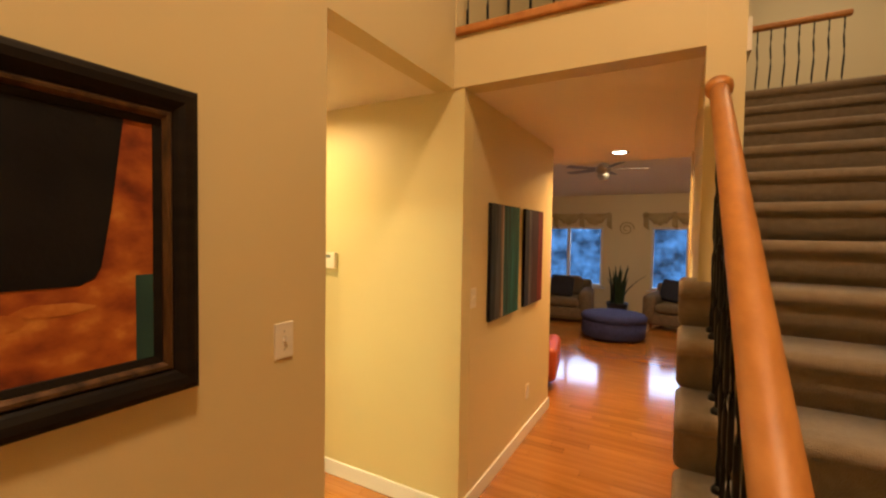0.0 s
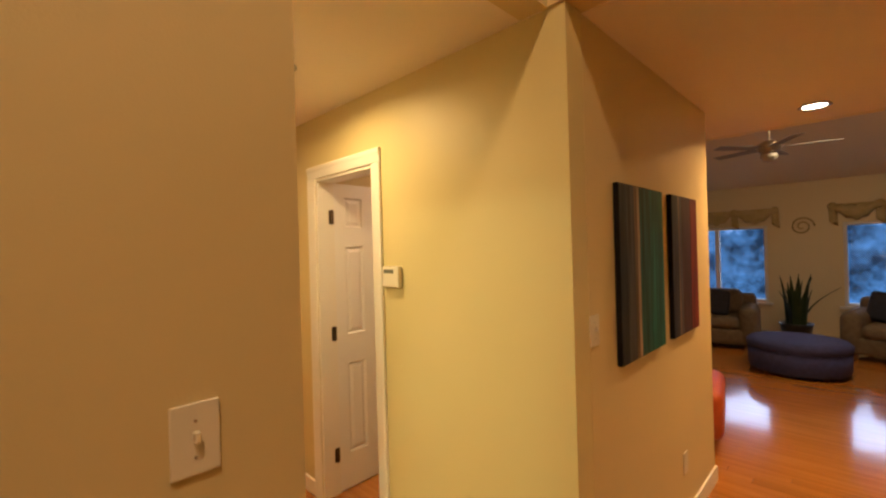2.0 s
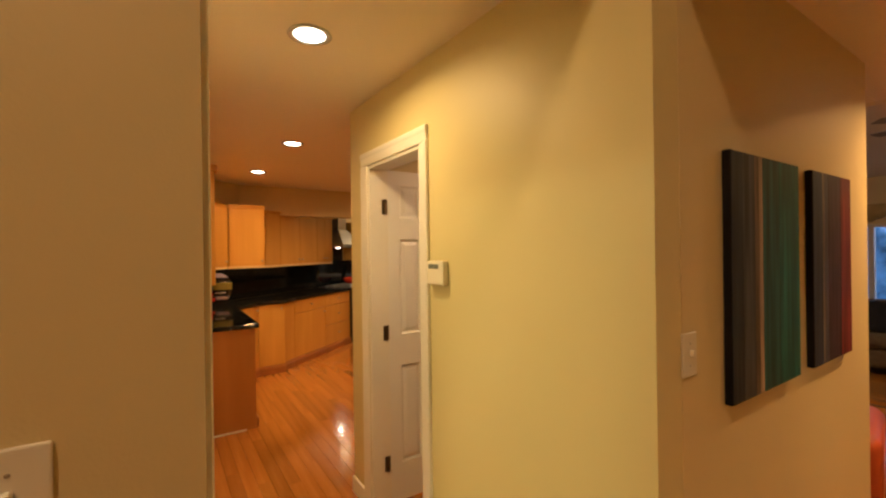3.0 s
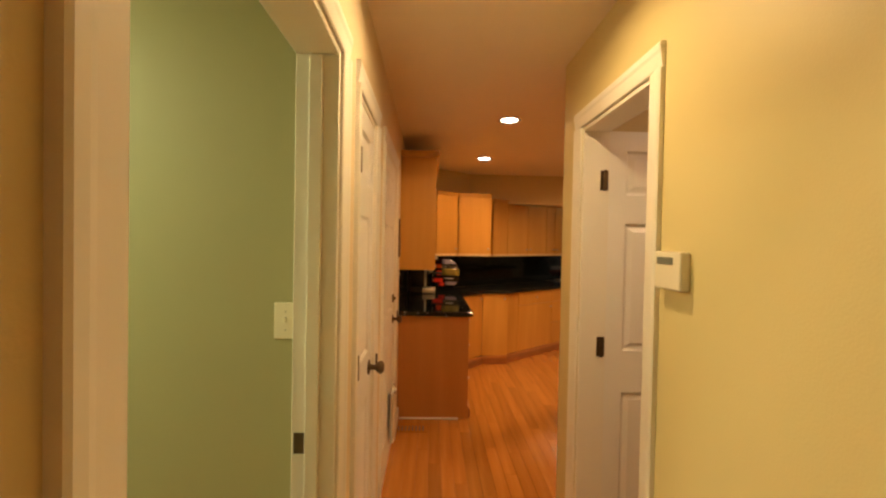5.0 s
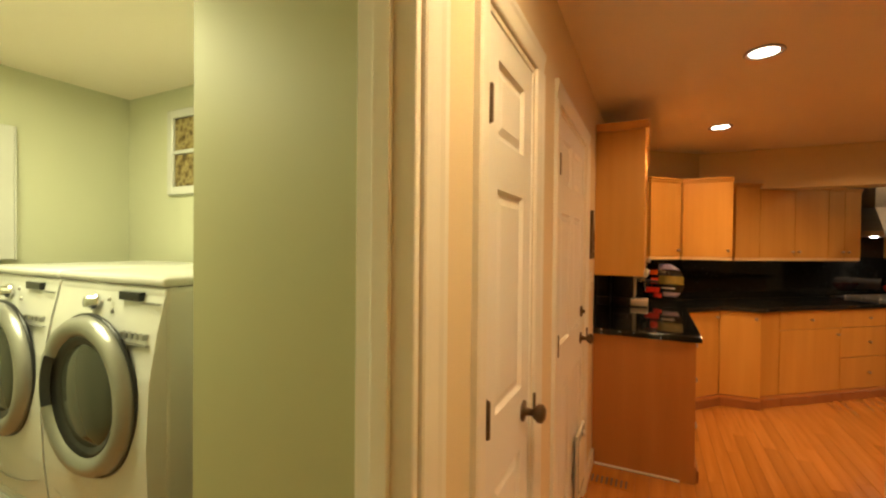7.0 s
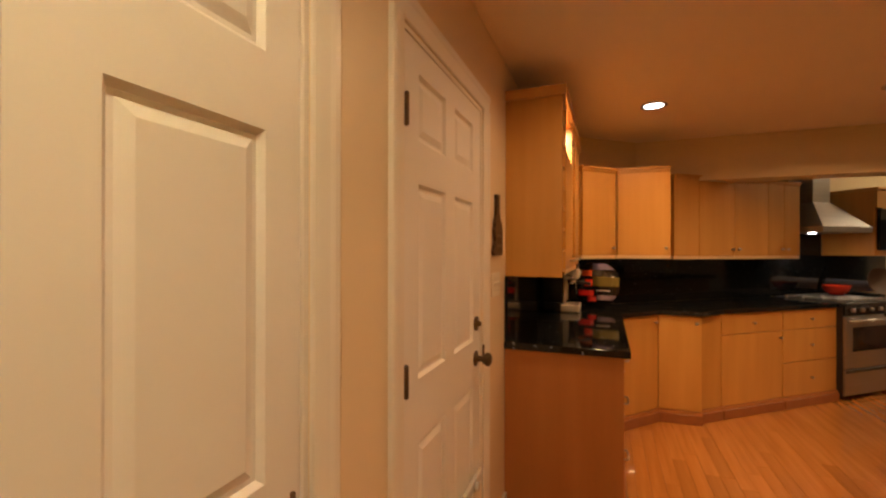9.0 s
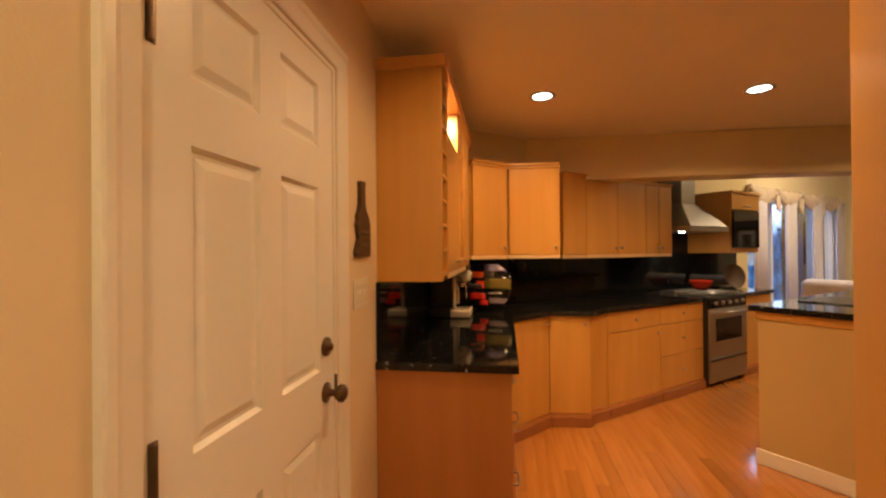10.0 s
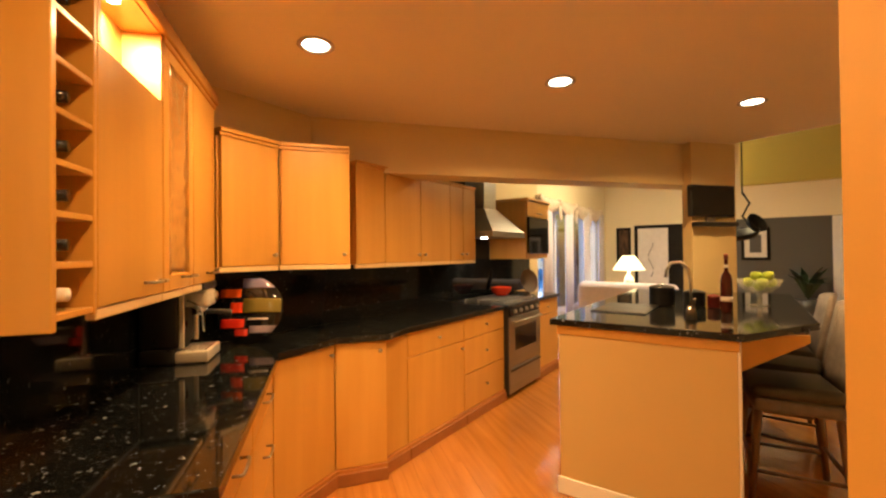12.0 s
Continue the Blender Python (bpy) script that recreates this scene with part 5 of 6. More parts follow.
def mitred_rails(nm, mt, prof, parent, label):
    """Four mitred rails of a moulding whose profile is (distance in from the edge, depth off the wall)."""
    corner = [(-1, 0), (1, 0), (1, 1), (-1, 1)]
    for k in range(4):
        bm = bmesh.new()
        ends = []
        for sx, top_ in (corner[k], corner[(k + 1) % 4]):
            ends.append([bm.verts.new((sx * (FW / 2 - u), -d_, FH - u if top_ else u)) for u, d_ in prof])
        bm.faces.new(ends[0])
        bm.faces.new(ends[1][::-1])
        for i in range(len(prof)):
            q = (i + 1) % len(prof)
            bm.faces.new((ends[0][i], ends[0][q], ends[1][q], ends[1][i]))
        part(nm, bm, mt, parent, label)


mitred_rails("frame_rail", DARKFRAME, [(0, 0.001), (0, 0.030), (0.005, 0.038), (0.018, 0.043), (0.036, 0.042), (0.050, 0.034), (0.058, 0.026), (0.062, 0.026), (0.062, 0.001)], pf_, "wide black frame rail")
mitred_rails("inner_frame_rail", BRONZEFRAME, [(0.0625, 0.001), (0.0625, 0.026), (0.066, 0.031), (0.074, 0.030), (0.082, 0.020), (0.082, 0.001)], pf_, "worn bronze inner moulding")
mitred_rails("fillet_rail", DARKFRAME, [(0.0825, 0.001), (0.0825, 0.018), (0.098, 0.015), (0.1, 0.012), (0.1, 0.001)], pf_, "black fillet")
box("canvas", (-FW / 2 + 0.1, -0.012, 0.1), (FW / 2 - 0.1, -0.002, FH - 0.1), ART_RUST, pf_, "rust red and ochre paint", bevel=0)
bm = bmesh.new()
shape = [(-0.49, 0.285), (0.345, 0.285), (0.372, 0.30), (0.385, 0.325), (0.405, 0.45), (0.43, 0.655), (-0.49, 0.655)]
va = [bm.verts.new((x_, -0.0124, z_)) for x_, z_ in shape]
vb = [bm.verts.new((x_, -0.0140, z_)) for x_, z_ in shape]
bm.faces.new(va)
bm.faces.new(vb[::-1])
for i in range(len(shape)):
    bm.faces.new((va[i], va[(i + 1) % len(shape)], vb[(i + 1) % len(shape)], vb[i]))
part("black_field", bm, ART_BLACK, pf_, "large black painted field")
for k, (x0_, z0_, w_, h_) in enumerate(((-0.02, 0.105, 0.24, 0.075), (0.10, 0.20, 0.17, 0.045), (0.24, 0.225, 0.13, 0.03))):
    rag = random.Random(20 + k)
    bm = bmesh.new()
    ring = [(x0_ + w_ * (0.5 + 0.5 * math.cos(i * math.pi / 9) * rag.uniform(0.8, 1.1)), z0_ + h_ * (0.5 + 0.5 * math.sin(i * math.pi / 9) * rag.uniform(0.7, 1.1))) for i in range(18)]
    fa_ = [bm.verts.new((x_, -0.0122, z_)) for x_, z_ in ring]
    fb_ = [bm.verts.new((x_, -0.0130, z_)) for x_, z_ in ring]
    bm.faces.new(fa_)
    bm.faces.new(fb_[::-1])
    for i in range(18):
        bm.faces.new((fa_[i], fa_[(i + 1) % 18], fb_[(i + 1) % 18], fb_[i]))
    part("ochre_dab", bm, ART_OCHRE, pf_, "ochre paint dab")
box("teal_field", (0.452, -0.0138, 0.1), (0.489, -0.0124, 0.30), ART_TEAL, pf_, "small teal block", bevel=0)


def striped_canvas(y0, y1, stripes, label):
    t = thing("canvas_art", pose(-2.0, (y0 + y1) / 2, 1.08, 0, 0, 90), label, "painting", "canvas pair")
    w = y1 - y0
    box("stretcher", (-w / 2, -0.024, 0), (w / 2, -0.001, 0.755), ART_BLACK, t, "black canvas edge", bevel=0.003)
    x_ = -w / 2
    for wd, c in stripes:
        x2 = x_ + wd * w
        box("stripe", (x_ + 0.0008, -0.0265, 0.003), (x2 - 0.0008, -0.0242, 0.752), art_material("stripe_paint", [tuple(v * 0.6 for v in c), tuple(v * 1.4 for v in c), tuple(min(1, v * 2.6) for v in c)], (34, 34, 2.6), seed=x_ * 7 + y0), t, bevel=0)
        x_ = x2
    return t


striped_canvas(3.745, 4.275, [(0.14, (0.012, 0.016, 0.02)), (0.16, (0.03, 0.032, 0.034)), (0.06, (0.10, 0.07, 0.05)), (0.05, (0.24, 0.17, 0.12)), (0.26, (0.010, 0.045, 0.042)), (0.33, (0.008, 0.065, 0.06))], "canvas with black, brown and teal vertical stripes")
striped_canvas(4.42, 4.885, [(0.22, (0.015, 0.018, 0.03)), (0.05, (0.16, 0.13, 0.11)), (0.09, (0.05, 0.045, 0.06)), (0.34, (0.03, 0.015, 0.022)), (0.30, (0.10, 0.014, 0.014))], "canvas with black and dark red vertical stripes")

# stairs: carpeted flight rising along +y
RISE, GO = 2.72 / 15, 0.26
Y0 = 5.10 - 14 * GO                      # first nosing
SX0, SX1 = -0.94, 0.22
stair = thing("staircase", pose(0, 0, 0), "carpeted staircase with beige treads and open left ends", "staircase", "", "structure")


def tread(x0, x1, y, z, parent):
    bm = bmesh.new()
    steps = 7
    prof = []
    for i in range(steps + 1):
        a = math.pi * (0.5 + i / steps)
        prof.append((y + 0.028 + 0.030 * math.cos(a), z - 0.030 + 0.030 * math.sin(a)))
    prof += [(y + 0.032, z - 0.075), (y + 0.032, z - RISE - 0.001), (y + GO + 0.03, z - RISE - 0.001), (y + GO + 0.03, z)]
    va_ = [bm.verts.new((x0, a, b)) for a, b in prof]
    vb_ = [bm.verts.new((x1, a, b)) for a, b in prof]
    bm.faces.new(va_)
    bm.faces.new(vb_[::-1])
    for i in range(len(prof)):
        bm.faces.new((va_[i], va_[(i + 1) % len(prof)], vb_[(i + 1) % len(prof)], vb_[i]))
    ends = [e for e in bm.edges if abs(e.verts[0].co.x - x0) < 1e-6 and abs(e.verts[1].co.x - x0) < 1e-6]
    bmesh.ops.bevel(bm, geom=ends, offset=0.022, segments=3, affect="EDGES", profile=0.5)
    return smooth(part("step", bm, CARPET, parent))


for k in range(15):
    y = Y0 + k * GO
    tread(SX0 if k < 8 else -0.729, SX1, y, RISE * (k + 1), stair)
    if k < 8:
        box("side_panel", (SX0 + 0.075, y + 0.04, 0), (SX0 + 0.12, y + GO + 0.04, RISE * (k + 1) - 0.08), PAINT, stair, "beige side below the steps", bevel=0)
box("landing", (-0.729, Y0 + 15 * GO + 0.032, UP - 0.15), (2.08, 7.48, UP), CARPET, stair, "carpeted upper landing", bevel=0.01)
wall("wall_stair_right", (SX1, 1.2, 0), (SX1 + 0.12, Y0 + 15 * GO, UP))
# rail with balusters
hr = thing("stair_handrail", pose(0, 0, 0), "honey oak handrail with a rounded end and black iron balusters", "handrail")
RXX = -0.825
slope = 0.655


def rail_z(y):
    return 2.235 + (y - 3.30) * slope


tube("rail", [(RXX, 1.0, rail_z(1.0)), (RXX, 2.0, rail_z(2.0)), (RXX, 3.0, rail_z(3.0)), (RXX, 3.27, rail_z(3.27))], 0.034, RAILWOOD, hr, "", 14, 1.05)
spin("rail_end", [(0, -0.045), (0.028, -0.04), (0.046, -0.018), (0.05, 0.005), (0.045, 0.03), (0.025, 0.046), (0, 0.05)], RAILWOOD, hr, "rounded oak rail end", (RXX, 3.29, rail_z(3.29)), None, 20)
for k in range(8):
    for j in range(2):
        y = Y0 + k * GO + 0.07 + 0.13 * j
        if y > 3.26:
            continue
        zb, zt = RISE * (k + 1), rail_z(y) - 0.03
        n = 12
        pts = []
        for i in range(n + 1):
            v = i / n
            wob = 0.0006 * math.sin(v * 4 * math.pi) * (1 if 0.12 < v < 0.9 else 0)
            pts.append((RXX + wob, y, zb + (zt - zb) * v))
        b_ = tube("baluster", pts, 0.0075, IRON, hr, "", 8)
        spin("baluster_shoe", [(0, -0.001), (0.017, 0), (0.017, 0.012), (0.009, 0.022), (0, 0.022)], IRON, b_, "", (RXX, y, zb), None, 10)


def gallery_rail(name, x0, x1, y, label, step=0.115):
    t = thing(name, pose(0, 0, 0), label, "railing")
    box("base_rail", (x0, y - 0.035, UP + 0.001), (x1, y + 0.035, UP + 0.045), RAILWOOD, t, "", 0.01, 2)
    box("top_rail", (x0, y - 0.032, UP + 0.90), (x1, y + 0.032, UP + 0.955), RAILWOOD, t, "", 0.018, 3)
    n = int((x1 - x0) / step)
    for i in range(n):
        x_ = x0 + (i + 0.5) * (x1 - x0) / n
        pts = [(x_ + 0.005 * math.sin(k / 10 * 4 * math.pi) * (1 if 1 < k < 9 else 0), y, UP + 0.044 + 0.857 * k / 10) for k in range(11)]
        tube("baluster", pts, 0.0075, IRON, t, "", 6)
    return t


gallery_rail("gallery_railing", -2.05, -0.875, HR - 0.0, "oak and black iron gallery railing over the passage")
gallery_rail("landing_railing", -0.72, 0.33, 6.36, "oak and black iron railing on the upper landing", 0.105)

# lit niche in the passage wall
nc = thing("wall_niche", pose(-0.87, 4.625, 1.03), "lit cream niche in the passage wall", "wall niche", "", "structure")
box("back_panel", (0.118, -0.344, 0.001), (0.138, 0.344, 0.499), CREAM, nc, "cream painted back", bevel=0)
# glowing disc added to go with the niche fill
spin("niche_fill_disc", [(0, -0.008), (0.022, -0.008), (0.024, 0), (0, 0)], BULB, nc, "small added glowing disc that brightens the niche", (0.06, 0.0, 0.4985))

# ---- living room ----
ot = thing("round_ottoman", pose(-1.85, 8.65, 0), "round blue upholstered ottoman on the wood floor", "ottoman")
spin("cushion", [(0, 0.40), (0.38, 0.40), (0.47, 0.385), (0.505, 0.35), (0.50, 0.30), (0.49, 0.29), (0, 0.29)], NAVY, ot, "rounded blue top", steps=40)
spin("base", [(0, 0.03), (0.47, 0.03), (0.485, 0.06), (0.49, 0.285), (0, 0.285)], NAVY, ot, "", steps=40)
for k in range(4):
    a = math.pi / 4 + k * math.pi / 2
    spin("foot", [(0, 0), (0.025, 0), (0.03, 0.03), (0, 0.03)], STOOLWOOD, ot, "", (0.38 * math.cos(a), 0.38 * math.sin(a), 0))


def sofa(m, w, label):
    t = thing("sofa", m, label, "sofa", "brown sofas")
    soft_box("base", (-w / 2 + 0.1, -0.42, 0.08), (w / 2 - 0.1, 0.42, 0.30), SOFA, t, "", 0.04)
    half = (w - 0.44) / 2
    for s_ in (-1, 1):
        soft_box("seat_cushion", (s_ * half / 2 - half / 2, -0.44, 0.30), (s_ * half / 2 + half / 2, 0.24, 0.46), SOFA, t, "", 0.06)
        soft_box("back_cushion", (s_ * half / 2 - half / 2, 0.12, 0.45), (s_ * half / 2 + half / 2, 0.40, 0.83), SOFA, t, "", 0.1)
        soft_box("arm", (s_ * (w / 2 - 0.12) - 0.12, -0.44, 0.08), (s_ * (w / 2 - 0.12) + 0.12, 0.42, 0.62), SOFA, t, "rounded arm", 0.11)
    for sx in (-1, 1):
        for sy in (-0.36, 0.36):
            spin("foot", [(0, 0), (0.025, 0), (0.035, 0.085), (0, 0.085)], STOOLWOOD, t, "", (sx * (w / 2 - 0.15), sy, 0))
    soft_box("back", (-w / 2 + 0.05, 0.30, 0.1), (w / 2 - 0.05, 0.48, 0.76), SOFA, t, "", 0.07)
    return t


sofa(pose(-3.22, 9.75, 0, 0, 0, 6), 1.7, "brown fabric sofa under the window")
sofa(pose(-0.45, 9.85, 0, 0, 0, -12), 2.0, "brown fabric sofa with cushions under the window")


def cushion(x_, y, z, turn, mt, label):
    c = soft_box("cushion", (-0.22, -0.06, 0), (0.22, 0.06, 0.40), mt, None, "", 0.058)
    c.matrix_world = pose(x_, y, z, -20, 8, turn)
    return tagged(c, label, "cushion", "sofa cushions")


cushion(-2.95, 9.62, 0.47, 15, DARKBLUE, "dark navy cushion on the brown sofa")
cushion(-1.05, 9.95, 0.47, -12, DARKBLUE, "dark navy cushion on the brown sofa")
cushion(-0.62, 9.78, 0.47, -20, TEAL, "dusky teal cushion on the brown sofa")
pl = thing("potted_snake_plant", pose(-2.0, 10.35, 0), "tall dark snake plant in a dark pot", "plant")
spin("pot", [(0, 0), (0.15, 0), (0.2, 0.28), (0.21, 0.32), (0.19, 0.32), (0.17, 0.28), (0, 0.27)], BLACK, pl, "dark round pot")
rnd = random.Random(4)
for k in range(34):
    a = rnd.uniform(0, 2 * math.pi)
    r0, lean, h = rnd.uniform(0.02, 0.14), rnd.uniform(0.02, 0.14), rnd.uniform(0.45, 0.82)
    if k > 30:
        lean, h = rnd.uniform(0.35, 0.5), rnd.uniform(0.5, 0.7)
    bm = bmesh.new()
    n = 6
    pr_ = []
    for i in range(n + 1):
        v = i / n
        cx, cy = (r0 + lean * v * v) * math.cos(a), (r0 + lean * v * v) * math.sin(a)
        w_ = 0.034 * (1 - v ** 3) + 0.002
        pr_.append((bm.verts.new((cx - w_ * math.sin(a), cy + w_ * math.cos(a), 0.27 + h * v)), bm.verts.new((cx + 0.008 * math.cos(a), cy + 0.008 * math.sin(a), 0.27 + h * v)), bm.verts.new((cx + w_ * math.sin(a), cy - w_ * math.cos(a), 0.27 + h * v))))
    for p, q in zip(pr_, pr_[1:]):
        bm.faces.new((p[0], p[1], q[1], q[0]))
        bm.faces.new((p[1], p[2], q[2], q[1]))
    part("leaf", bm, LEAF, pl)
rc = thing("red_armchair", pose(-2.52, 5.9, 0, 0, 0, 190), "reddish leather armchair beyond the wall's end", "armchair")
soft_box("seat", (-0.33, -0.36, 0.12), (0.33, 0.34, 0.36), ORANGE, rc, "", 0.07)
for s_ in (-1, 1):
    soft_box("arm", (s_ * 0.37 - 0.08, -0.38, 0.10), (s_ * 0.37 + 0.08, 0.36, 0.47), ORANGE, rc, "", 0.07)
soft_box("back", (-0.38, 0.26, 0.12), (0.38, 0.44, 0.60), ORANGE, rc, "", 0.08)
for sx in (-1, 1):
    for sy in (-1, 1):
        tube("leg", [(sx * 0.30, sy * 0.30, 0.13), (sx * 0.31, sy * 0.31, 0.0)], [0.024, 0.016], STOOLWOOD, rc)


def swag(m, w, mt, label, drops):
    """A gathered swag valance: looped folds between rosettes."""
    t = thing("window_valance", m, label, "valance", "valances")
    for k in range(drops):
        bm = bmesh.new()
        nu, nv = 16, 8
        x0, x1 = -w / 2 + w * k / drops, -w / 2 + w * (k + 1) / drops
        g_ = [[bm.verts.new((x0 + (x1 - x0) * i / nu, -0.03 - 0.05 * math.sin(math.pi * j / nv) - 0.012 * math.sin(j * 2.6 + i * 0.7), -(0.05 + 0.19 * math.sin(math.pi * i / nu)) * j / nv - 0.015 * math.sin(i * 1.7))) for j in range(nv + 1)] for i in range(nu + 1)]
        for i in range(nu):
            for j in range(nv):
                bm.faces.new((g_[i][j], g_[i + 1][j], g_[i + 1][j + 1], g_[i][j + 1]))
        o_ = smooth(part("swag", bm, mt, t))
        sol = o_.modifiers.new("thick", "SOLIDIFY")
        sol.thickness = 0.008
    for k in range(drops + 1):
        x_ = -w / 2 + w * k / drops
        spin("rosette", [(0, -0.05), (0.05, -0.04), (0.06, 0), (0.04, 0.03), (0, 0.03)], mt, t, "", (x_, -0.06, -0.02), RX90, 12)
        tail = [(x_ - 0.05, -0.04, -0.02), (x_ + 0.05, -0.05, -0.02), (x_ + 0.07, -0.05, -0.34), (x_ - 0.04, -0.04, -0.26)]
        bm = bmesh.new()
        bm.faces.new([bm.verts.new(p) for p in tail])
        bmesh.ops.subdivide_edges(bm, edges=bm.edges, cuts=4, use_grid_fill=True)
        for v in bm.verts:
            v.co.y += 0.02 * math.sin(v.co.x * 90)
        o_ = smooth(part("tail", bm, mt, t))
        sol = o_.modifiers.new("thick", "SOLIDIFY")
        sol.thickness = 0.006
    rod = box("rod", (-w / 2 - 0.05, -0.03, -0.015), (w / 2 + 0.05, 0.0, 0.015), mt, t)
    return t


swag(pose(-3.2, WY - 0.005, 2.12), 1.75, VALANCE, "gathered floral swag valance over the window", 3)
swag(pose(-0.79, WY - 0.005, 2.12), 1.6, VALANCE, "gathered floral swag valance over the window", 3)
wd2 = thing("wall_scroll", pose(-1.97, WY - 0.003, 1.80), "pale scrolled wall ornament between the windows", "wall decoration")
tube("scroll", [(0.16 * (1 - i / 40) * math.cos(i * 0.35), -0.012, 0.16 * (1 - i / 40) * math.sin(i * 0.35)) for i in range(34)], 0.012, VALANCE, wd2)
FANGRAY = grain_material("fan_blade", (0.24, 0.23, 0.21), (0.28, 0.27, 0.25), (6, 20, 6), 0.6)
fan = thing("ceiling_fan", pose(-2.05, 8.5, 2.70), "white ceiling fan hanging still", "ceiling fan")
spin("motor", [(0, -0.08), (0.08, -0.07), (0.12, -0.02), (0.12, 0.04), (0.06, 0.09), (0, 0.09)], NICKEL, fan)
tube("rod", [(0, 0, 0.08), (0, 0, 0.90)], 0.014, TRIM, fan)
for k in range(5):
    a = radians(12 + 72 * k)
    b_ = box("blade", (0.14, -0.065, 0.0), (0.66, 0.065, 0.009), FANGRAY, fan, bevel=0.003)
    b_.matrix_parent_inverse = Matrix()
    b_.matrix_basis = pose(0, 0, 0.0, 8, 0, math.degrees(a))
spin("light_bowl", [(0, -0.17), (0.06, -0.155), (0.09, -0.11), (0.085, -0.075), (0, -0.075)], ENAMEL, fan)

# ---- laundry ----


DOORSILVER = grain_material("silver_plastic", (0.30, 0.30, 0.27), (0.35, 0.35, 0.32), (6, 6, 6), 0.32, 0.0, 0.6)


def washer(m, label):
    t = thing("washing_machine", m, label, "washing machine", "laundry machines")
    W_, D_, H0, H1 = 0.685, 0.74, 0.0, 1.36
    bm = bmesh.new()
    add_box(bm, (-W_ / 2, 0.02, 0.375), (W_ / 2, D_, 1.318), 0.015, 3)
    part("body", bm, ENAMEL, t)
    bm = bmesh.new()
    prof = [(0.02, 0.385), (-0.012, 0.40), (-0.032, 0.60), (-0.040, 0.80), (-0.030, 1.02), (-0.006, 1.17), (0.02, 1.29), (0.035, 1.318), (0.06, 1.32), (0.06, 0.385)]
    va_ = [bm.verts.new((-W_ / 2 + 0.004, a, b)) for a, b in prof]
    vb_ = [bm.verts.new((W_ / 2 - 0.004, a, b)) for a, b in prof]
    bm.faces.new(va_)
    bm.faces.new(vb_[::-1])
    for i in range(len(prof)):
        bm.faces.new((va_[i], va_[(i + 1) % len(prof)], vb_[(i + 1) % len(prof)], vb_[i]))
    part("front_panel", bm, ENAMEL, t)
    bm = bmesh.new()
    add_box(bm, (-W_ / 2, 0.012, 1.3195), (W_ / 2, D_, 1.353), 0.014, 3)
    smooth(part("top", bm, ENAMEL, t))
    turn = RX90
    spin("door_ring", [(0.20, 0.0), (0.202, 0.020), (0.208, 0.034), (0.235, 0.052), (0.262, 0.050), (0.277, 0.030), (0.282, 0.0)], DOORSILVER, t, "silver door ring", (0, -0.03, 0.93), turn, 40)
    spin("door_glass", [(0, 0.0), (0.20, 0.004), (0.194, 0.016), (0.14, 0.030), (0.07, 0.036), (0, 0.038)], flat_material("smoky_glass", (0.055, 0.06, 0.045), 0.1, Specular_IOR_Level=0.35), t, "smoky round door glass", (0, -0.03, 0.93), turn, 32)
    spin("door_seal", [(0.190, 0.006), (0.200, 0.010), (0.209, 0.030), (0.207, 0.036), (0.194, 0.02)], BLACK, t, "black seal", (0, -0.03, 0.93), turn, 32)
    bm = bmesh.new()
    arc = [(radians(148 + 7 * k), k) for k in range(8)]
    inner = [bm.verts.new((0.207 * math.cos(q), -0.066, 0.93 + 0.207 * math.sin(q))) for q, k in arc]
    outer = [bm.verts.new((0.236 * math.cos(q), -0.0855, 0.93 + 0.236 * math.sin(q))) for q, k in arc]
    for k in range(7):
        bm.faces.new((inner[k], inner[k + 1], outer[k + 1], outer[k]))
    part("handle_pocket", bm, BLACK, t, "black handle recess in the ring").modifiers.new("thick", "SOLIDIFY").thickness = 0.003
    spin("door_gap", [(0.2825, 0.0), (0.287, 0.0), (0.287, 0.012), (0.2825, 0.012)], BLACK, t, "dark gap round the door", (0, -0.03, 0.93), turn, 40)
    spin("dial", [(0, 0), (0.032, 0), (0.030, 0.012), (0.022, 0.016), (0.020, 0.034), (0, 0.036)], CHROME, t, "chrome dial", (-0.045, 0.003, 1.25), turn @ Matrix.Rotation(radians(-8), 4, "X"), 20)
    box("display", (0.105, 0.0, 1.268), (0.23, 0.03, 1.298), BLACKGLASS, t, "dark display", bevel=0.002)
    for bx_, bz_ in ((0.045, 1.265), (0.06, 1.225), (-0.11, 1.255)):
        spin("button", [(0, 0), (0.009, 0), (0.008, 0.006), (0, 0.007)], STEEL, t, "", (bx_, 0.004, bz_), turn, 10)
    for k in range(5):
        box("marking", (0.15 + 0.032 * k, -0.026, 1.148), (0.166 + 0.032 * k, -0.006, 1.166), DOORSILVER, t, bevel=0)
        box("marking", (0.245 + 0.018 * k, -0.002, 1.262), (0.255 + 0.018 * k, 0.02, 1.267), DOORSILVER, t, bevel=0)
    box("trim_line", (0.14, -0.026, 1.128), (0.31, -0.008, 1.131), DOORSILVER, t, bevel=0)
    box("hinge_block", (-0.292, -0.052, 0.87), (-0.262, -0.034, 0.99), DOORSILVER, t, "silver door hinge", bevel=0.006)
    tube("seam", [(W_ / 2 * u, -0.024 + 0.004 * u * u, 0.462 + 0.075 * u * u) for u in (-0.98, -0.75, -0.5, -0.25, 0, 0.25, 0.5, 0.75, 0.98)], 0.003, STEEL, t, "dark curved seam")
    bm = bmesh.new()
    add_box(bm, (-W_ / 2, 0.0, 0.0), (W_ / 2, D_, 0.37), 0.015, 3)
    pd = part("pedestal", bm, ENAMEL, t, "white pedestal drawer")
    bm = bmesh.new()
